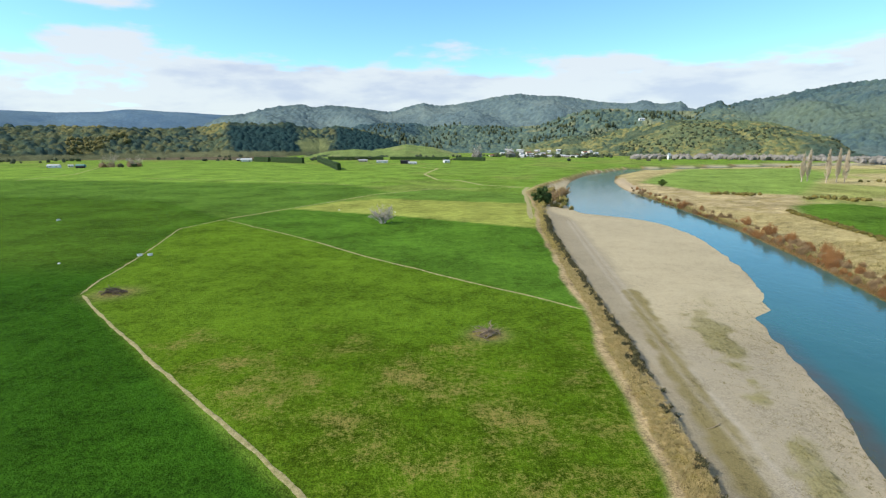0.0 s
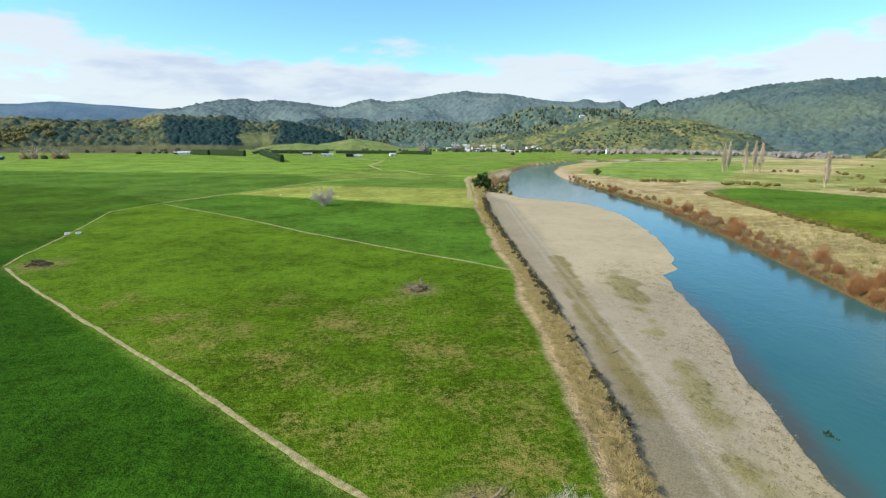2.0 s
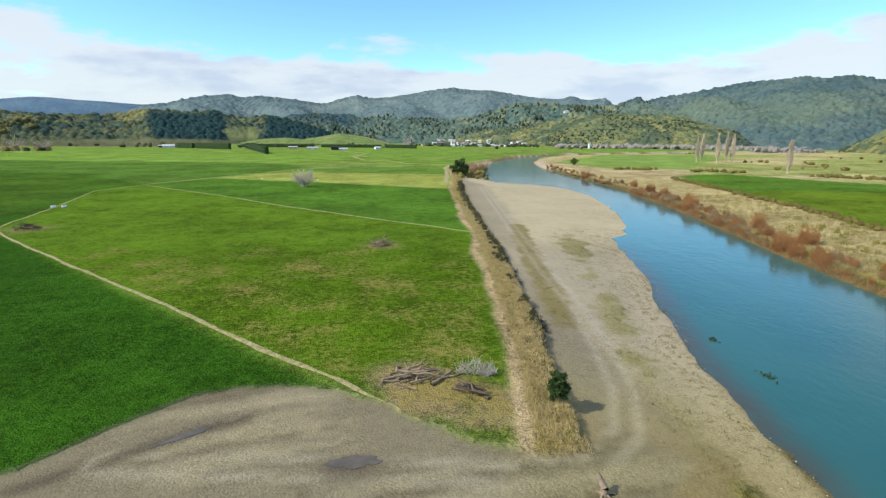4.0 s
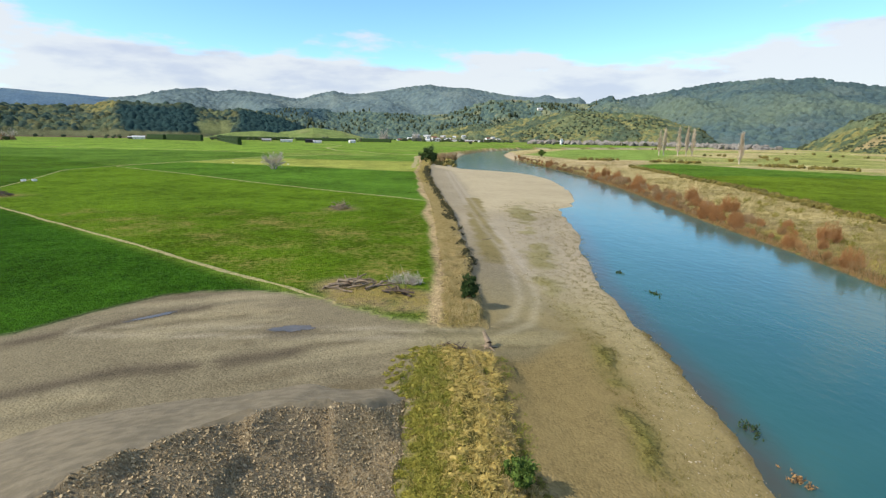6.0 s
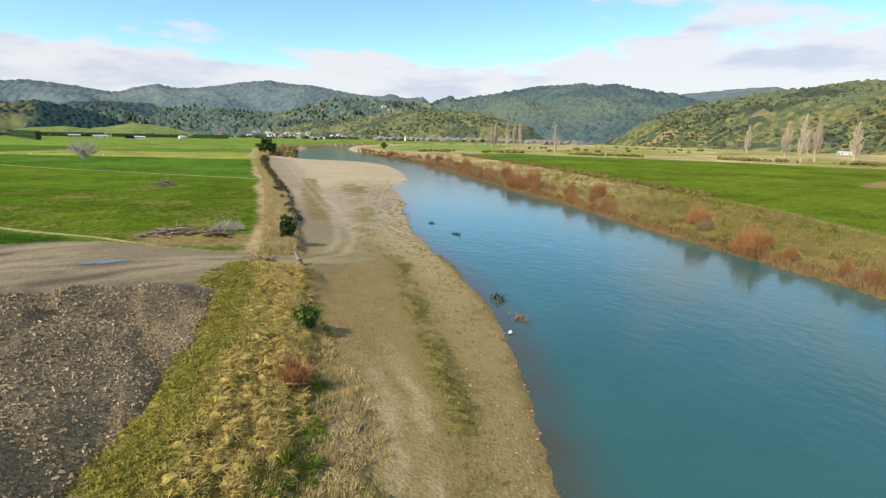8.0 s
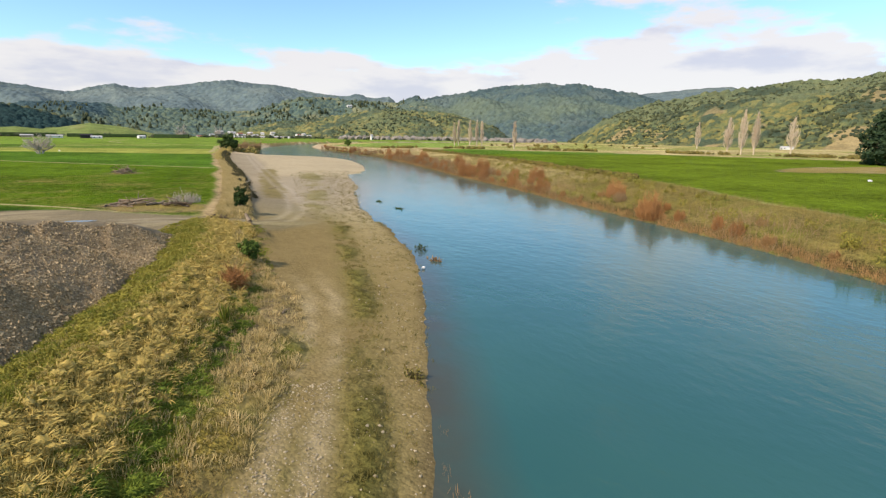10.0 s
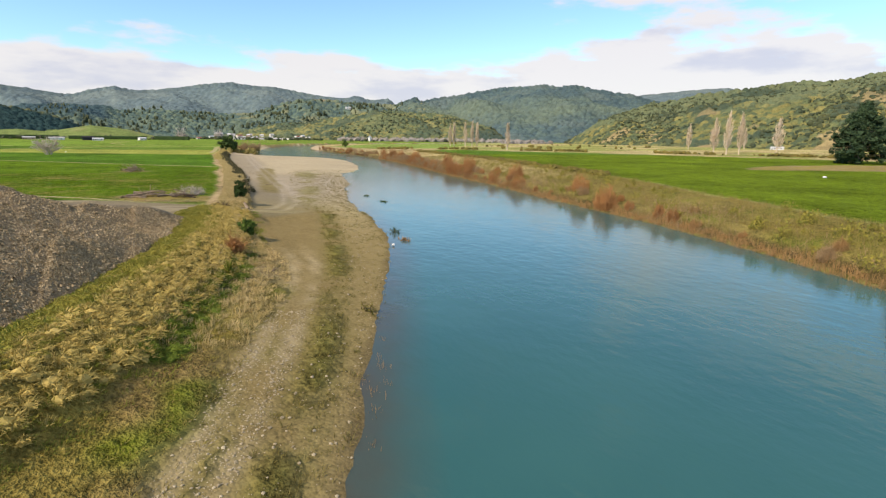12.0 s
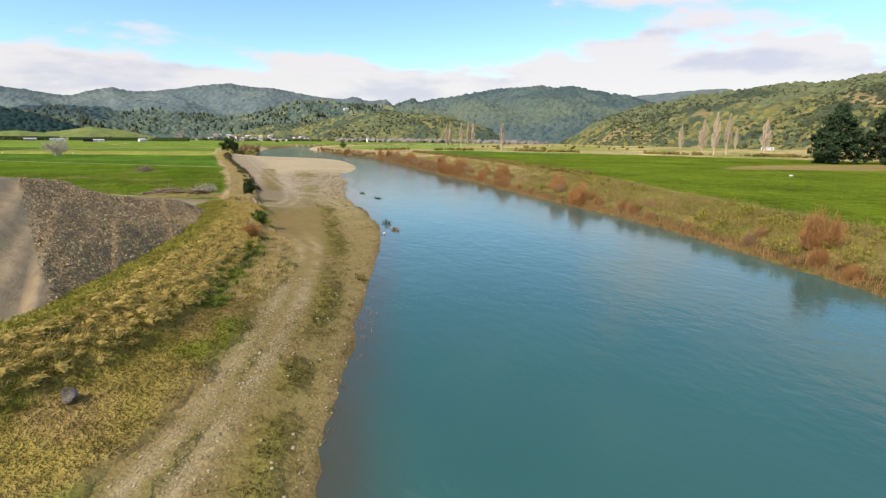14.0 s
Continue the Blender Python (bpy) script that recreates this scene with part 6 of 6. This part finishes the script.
for k, (x, y, z) in enumerate(((15.8, 6.6, 0.9), (16.6, 6.2, 0.7))):
    ob = make_log_pile("twig_heap", "small dark heap of twigs at the stopbank end", 0.7, 12, 0.4, 1.3, 715 + k, "dark_wood", 0.5)
    ob.matrix_basis = place(ob, x, y, 0.0, 0.7)


def make_rock(name, label, r, flat, seed, mat, category="rock"):
    co, fa = ico(3)
    n = 1 + 0.22 * fractal(co[:, 0] * 3 + 9, co[:, 1] * 3 + co[:, 2] * 2, 2.2, seed, 4)
    v = co * n[:, None] * r * np.array([1.0, 0.8, flat])
    return tagged(new(name, raw_mesh(name, v, fa, mat, False)), label, category)


def make_boulder(r, seed):
    """A broken block with flat faces and knocked edges."""
    g = np.random.default_rng(seed)
    bm = bmesh.new()
    for p in unit(g, 15) * g.uniform(0.75, 1.15, (15, 1)) * [r, r * 0.75, r * 0.9]:
        bm.verts.new(p)
    hull = bmesh.ops.convex_hull(bm, input=bm.verts[:])
    loose = [e for e in hull["geom_interior"] if isinstance(e, bmesh.types.BMVert)]
    bmesh.ops.delete(bm, geom=loose, context="VERTS")
    bmesh.ops.bevel(bm, geom=bm.edges[:], offset=r * 0.04, segments=1, affect="EDGES")
    mesh = bpy.data.meshes.new("boulder")
    bm.to_mesh(mesh)
    bm.free()
    mesh.materials.append(MAT["boulder"])
    return tagged(new("boulder", mesh), "grey angular boulder in short grass", "rock")


ob = make_boulder(0.40, 723)
ob.matrix_basis = place(ob, 4.3, -39.6, 0.4, 1, -0.15)
ob = make_rock("white_rock", "pale rounded rock at the water's edge", 0.17, 0.7, 721, MAT["white"])
ob.matrix_basis = place(ob, 30.1, -8.2, 0.4, 1, -0.2)
# log standing at the ramp
ob = tagged(new("stump"), "pale weathered tree stump on the shingle ramp", "stump")
child("stem", raw_mesh("stem", *join(sticks([[0, 0, -0.2], [0, 0, 0.4]], [[0.05, 0, 0.4], [-0.25, 0.5, 1.1]], [0.3, 0.24], [0.24, 0.12], 9)), MAT["wood"], True), ob)
for k in range(5):
    a = k * 1.3
    child("root", raw_mesh("root", *sticks([[0, 0, 0.12]], [[0.75 * np.cos(a), 0.75 * np.sin(a), -0.05]], 0.12, 0.04, 5), MAT["wood"], True), ob)
ob.matrix_basis = place(ob, 19.5, 8.9)
for k, (x, y, t_) in enumerate(((17.5, -34.9, 0.5), (18.7, -32.7, 0.4), (18.2, -34.2, 0.3), (17.4, -33.6, 0.35), (18.9, -31.6, 0.3), (16.9, -36.2, 0.45), (15.9, -38.2, 0.35), (20.0, -29.6, 0.25))):
    g = np.random.default_rng(740 + k)
    foot = np.stack([g.normal(size=14) * 0.5, g.normal(size=14) * 0.9, np.full(14, -0.4)], 1)
    top = foot + np.stack([g.normal(size=14) * 0.25, g.normal(size=14) * 0.25, g.uniform(0.5, 1.5, 14)], 1)
    ob = tagged(new("dead_stalks", raw_mesh("dead_stalks", *sticks(foot, top, 0.035, 0.012, 4), MAT["reed"])), "thin brown dead stalks in the shallows", "reeds", "dead stalks in the shallows", "stuff")
    ob.matrix_basis = Matrix.Translation((x, y, WATER_Z - 0.05)) @ Matrix.Scale(t_ * 0.75, 4)
for k, (x, y, h_, w_, key, look_) in enumerate(((43.5, 33.9, 0.22, 0.9, "leaf", "dark green weed stranded in the river"), (43.0, 24.8, 0.3, 1.1, "leaf", "dark green weed stranded in the river"), (33.3, -1.6, 0.6, 1.2, "leaf", "leafy dark branch stranded at the water's edge"), (32.3, -6.1, 0.35, 0.8, "reed", "rusty red-brown weed standing in the shallows"), (20.8, -25.3, 0.4, 0.6, "weed", "olive bush at the shingle edge"))):
    g = np.random.default_rng(780 + k)
    c = np.stack([g.normal(size=26) * w_ * 0.22, g.normal(size=26) * w_ * 0.42, np.abs(g.normal(size=26)) * h_ * 0.45], 1)
    twig = sticks(c * [0.3, 0.3, 0] - [0, 0, 0.3], c + [0, 0, 0.12], 0.016, 0.008, 4)
    ob = tagged(new("water_weed"), look_, "weed")
    child("stem", raw_mesh("stem", *twig, MAT["dark_wood"]), ob)
    child("foliage", raw_mesh("foliage", *leaf_cloud(c, np.full(26, 0.16), 9, 0.13, g), MAT[key]), ob)
    ob["group"] = "weeds at the waterline"
    ob.matrix_basis = Matrix.Translation((x, y, max(WATER_Z, ground_at(x, y)) - 0.1))
# flax clump on the stopbank
fl = np.random.default_rng(750)
n = 40
a = fl.uniform(0, 6.28, n)
tip = np.stack([np.cos(a) * 0.5 * fl.random(n), np.sin(a) * 0.5 * fl.random(n), fl.uniform(0.7, 1.3, n)], 1)
ob = tagged(new("grass_clump", raw_mesh("grass_clump", *blades(tip * [0.2, 0.2, 0], tip, np.full(n, 0.07), fl), MAT["green_tuft"])), "tall pale green grass clump on the slope", "grass")
ob.matrix_basis = place(ob, 13.9, -19.2)
# stray sticks
for k, (x, y, l) in enumerate(((16.2, -15.5, 1.2), (17.2, -16.8, 0.9), (11.2, -11.0, 0.8), (12.4, -3.0, 0.9), (30, 52, 2.6), (34, 75, 2.2))):
    h = max(ground_at(x, y), float(heap_at(x, y)) if x < 15 and y < 10 else -9)
    a = k * 0.9
    ob = tagged(new("stick", raw_mesh("stick", *join(sticks([[-l / 2, 0, 0.04]], [[0, 0.08 * l, 0.08]], 0.05, 0.045, 6), sticks([[0, 0.08 * l, 0.08]], [[l / 2, 0, 0.04]], 0.045, 0.02, 6)), MAT["wood"], True)), "pale bleached stick lying on the ground", "stick", "stray sticks")
    ob.matrix_basis = Matrix.Translation((x, y, h)) @ Matrix.Rotation(a, 4, "Z")


def make_trough(x, y, rot):
    ob = tagged(new("water_trough"), "pale concrete water trough beside the fence strip", "trough")
    bm = bmesh.new()
    bmesh.ops.create_cone(bm, segments=20, radius1=0.85, radius2=0.9, depth=0.7, cap_ends=True)
    top = [f for f in bm.faces if f.normal.z > 0.9]
    bmesh.ops.inset_region(bm, faces=top, thickness=0.12)
    bmesh.ops.translate(bm, verts=list({v for f in bm.faces if f.normal.z > 0.9 and len(f.verts) > 4 for v in f.verts}), vec=(0, 0, -0.25))
    part("basin", bm, MAT["white"], ob)
    bm = bmesh.new()
    bmesh.ops.create_circle(bm, cap_ends=True, segments=20, radius=0.78)
    for v in bm.verts:
        v.co.z = 0.2
    part("water", bm, MAT["water"], ob)
    ob.matrix_basis = place(ob, x, y, rot, 0.72) @ Matrix.Translation((0, 0, 0.3))
    return ob


make_trough(-80.6, 133.4, 0)
make_trough(-78.2, 134.0, 1)
make_trough(-148, 196, 0)
for x, y in ((-45, 222), (142, 6), (-96, 125), (-20, 215)):
    ob = make_rock("pale_lump", "small pale lump lying in the pasture", 0.35 if x < 100 else 0.5, 0.5, 760 + int(abs(x)), MAT["white"])
    ob.matrix_basis = place(ob, x, y, 0, 1, -0.1)


def puddle(cx, cy, rx, ry, rot, seed):
    """A shallow sheet of standing water with an uneven shore."""
    a = np.linspace(0, 2 * np.pi, 141)[:-1]
    r = 1 + 0.6 * fractal(np.cos(a) * 3, np.sin(a) * 3, 1.3, seed, 4)
    x, y = np.cos(a) * rx * r, np.sin(a) * ry * r
    c, s = np.cos(rot), np.sin(rot)
    z = ground_at(cx, cy) + 0.03
    bm = bmesh.new()
    bm.faces.new([bm.verts.new((cx + u * c - v * s, cy + u * s + v * c, z)) for u, v in zip(x, y)])
    mesh = bpy.data.meshes.new("puddle")
    bm.to_mesh(mesh)
    bm.free()
    mesh.materials.append(MAT["puddle"])
    return tagged(new("puddle", mesh), "shallow muddy puddle in the gravel yard", "puddle", kind="structure")


puddle(4.9, 12.5, 1.6, 0.6, 0.05, 770)
puddle(-6.4, 16.6, 1.9, 0.28, 0.55, 773)
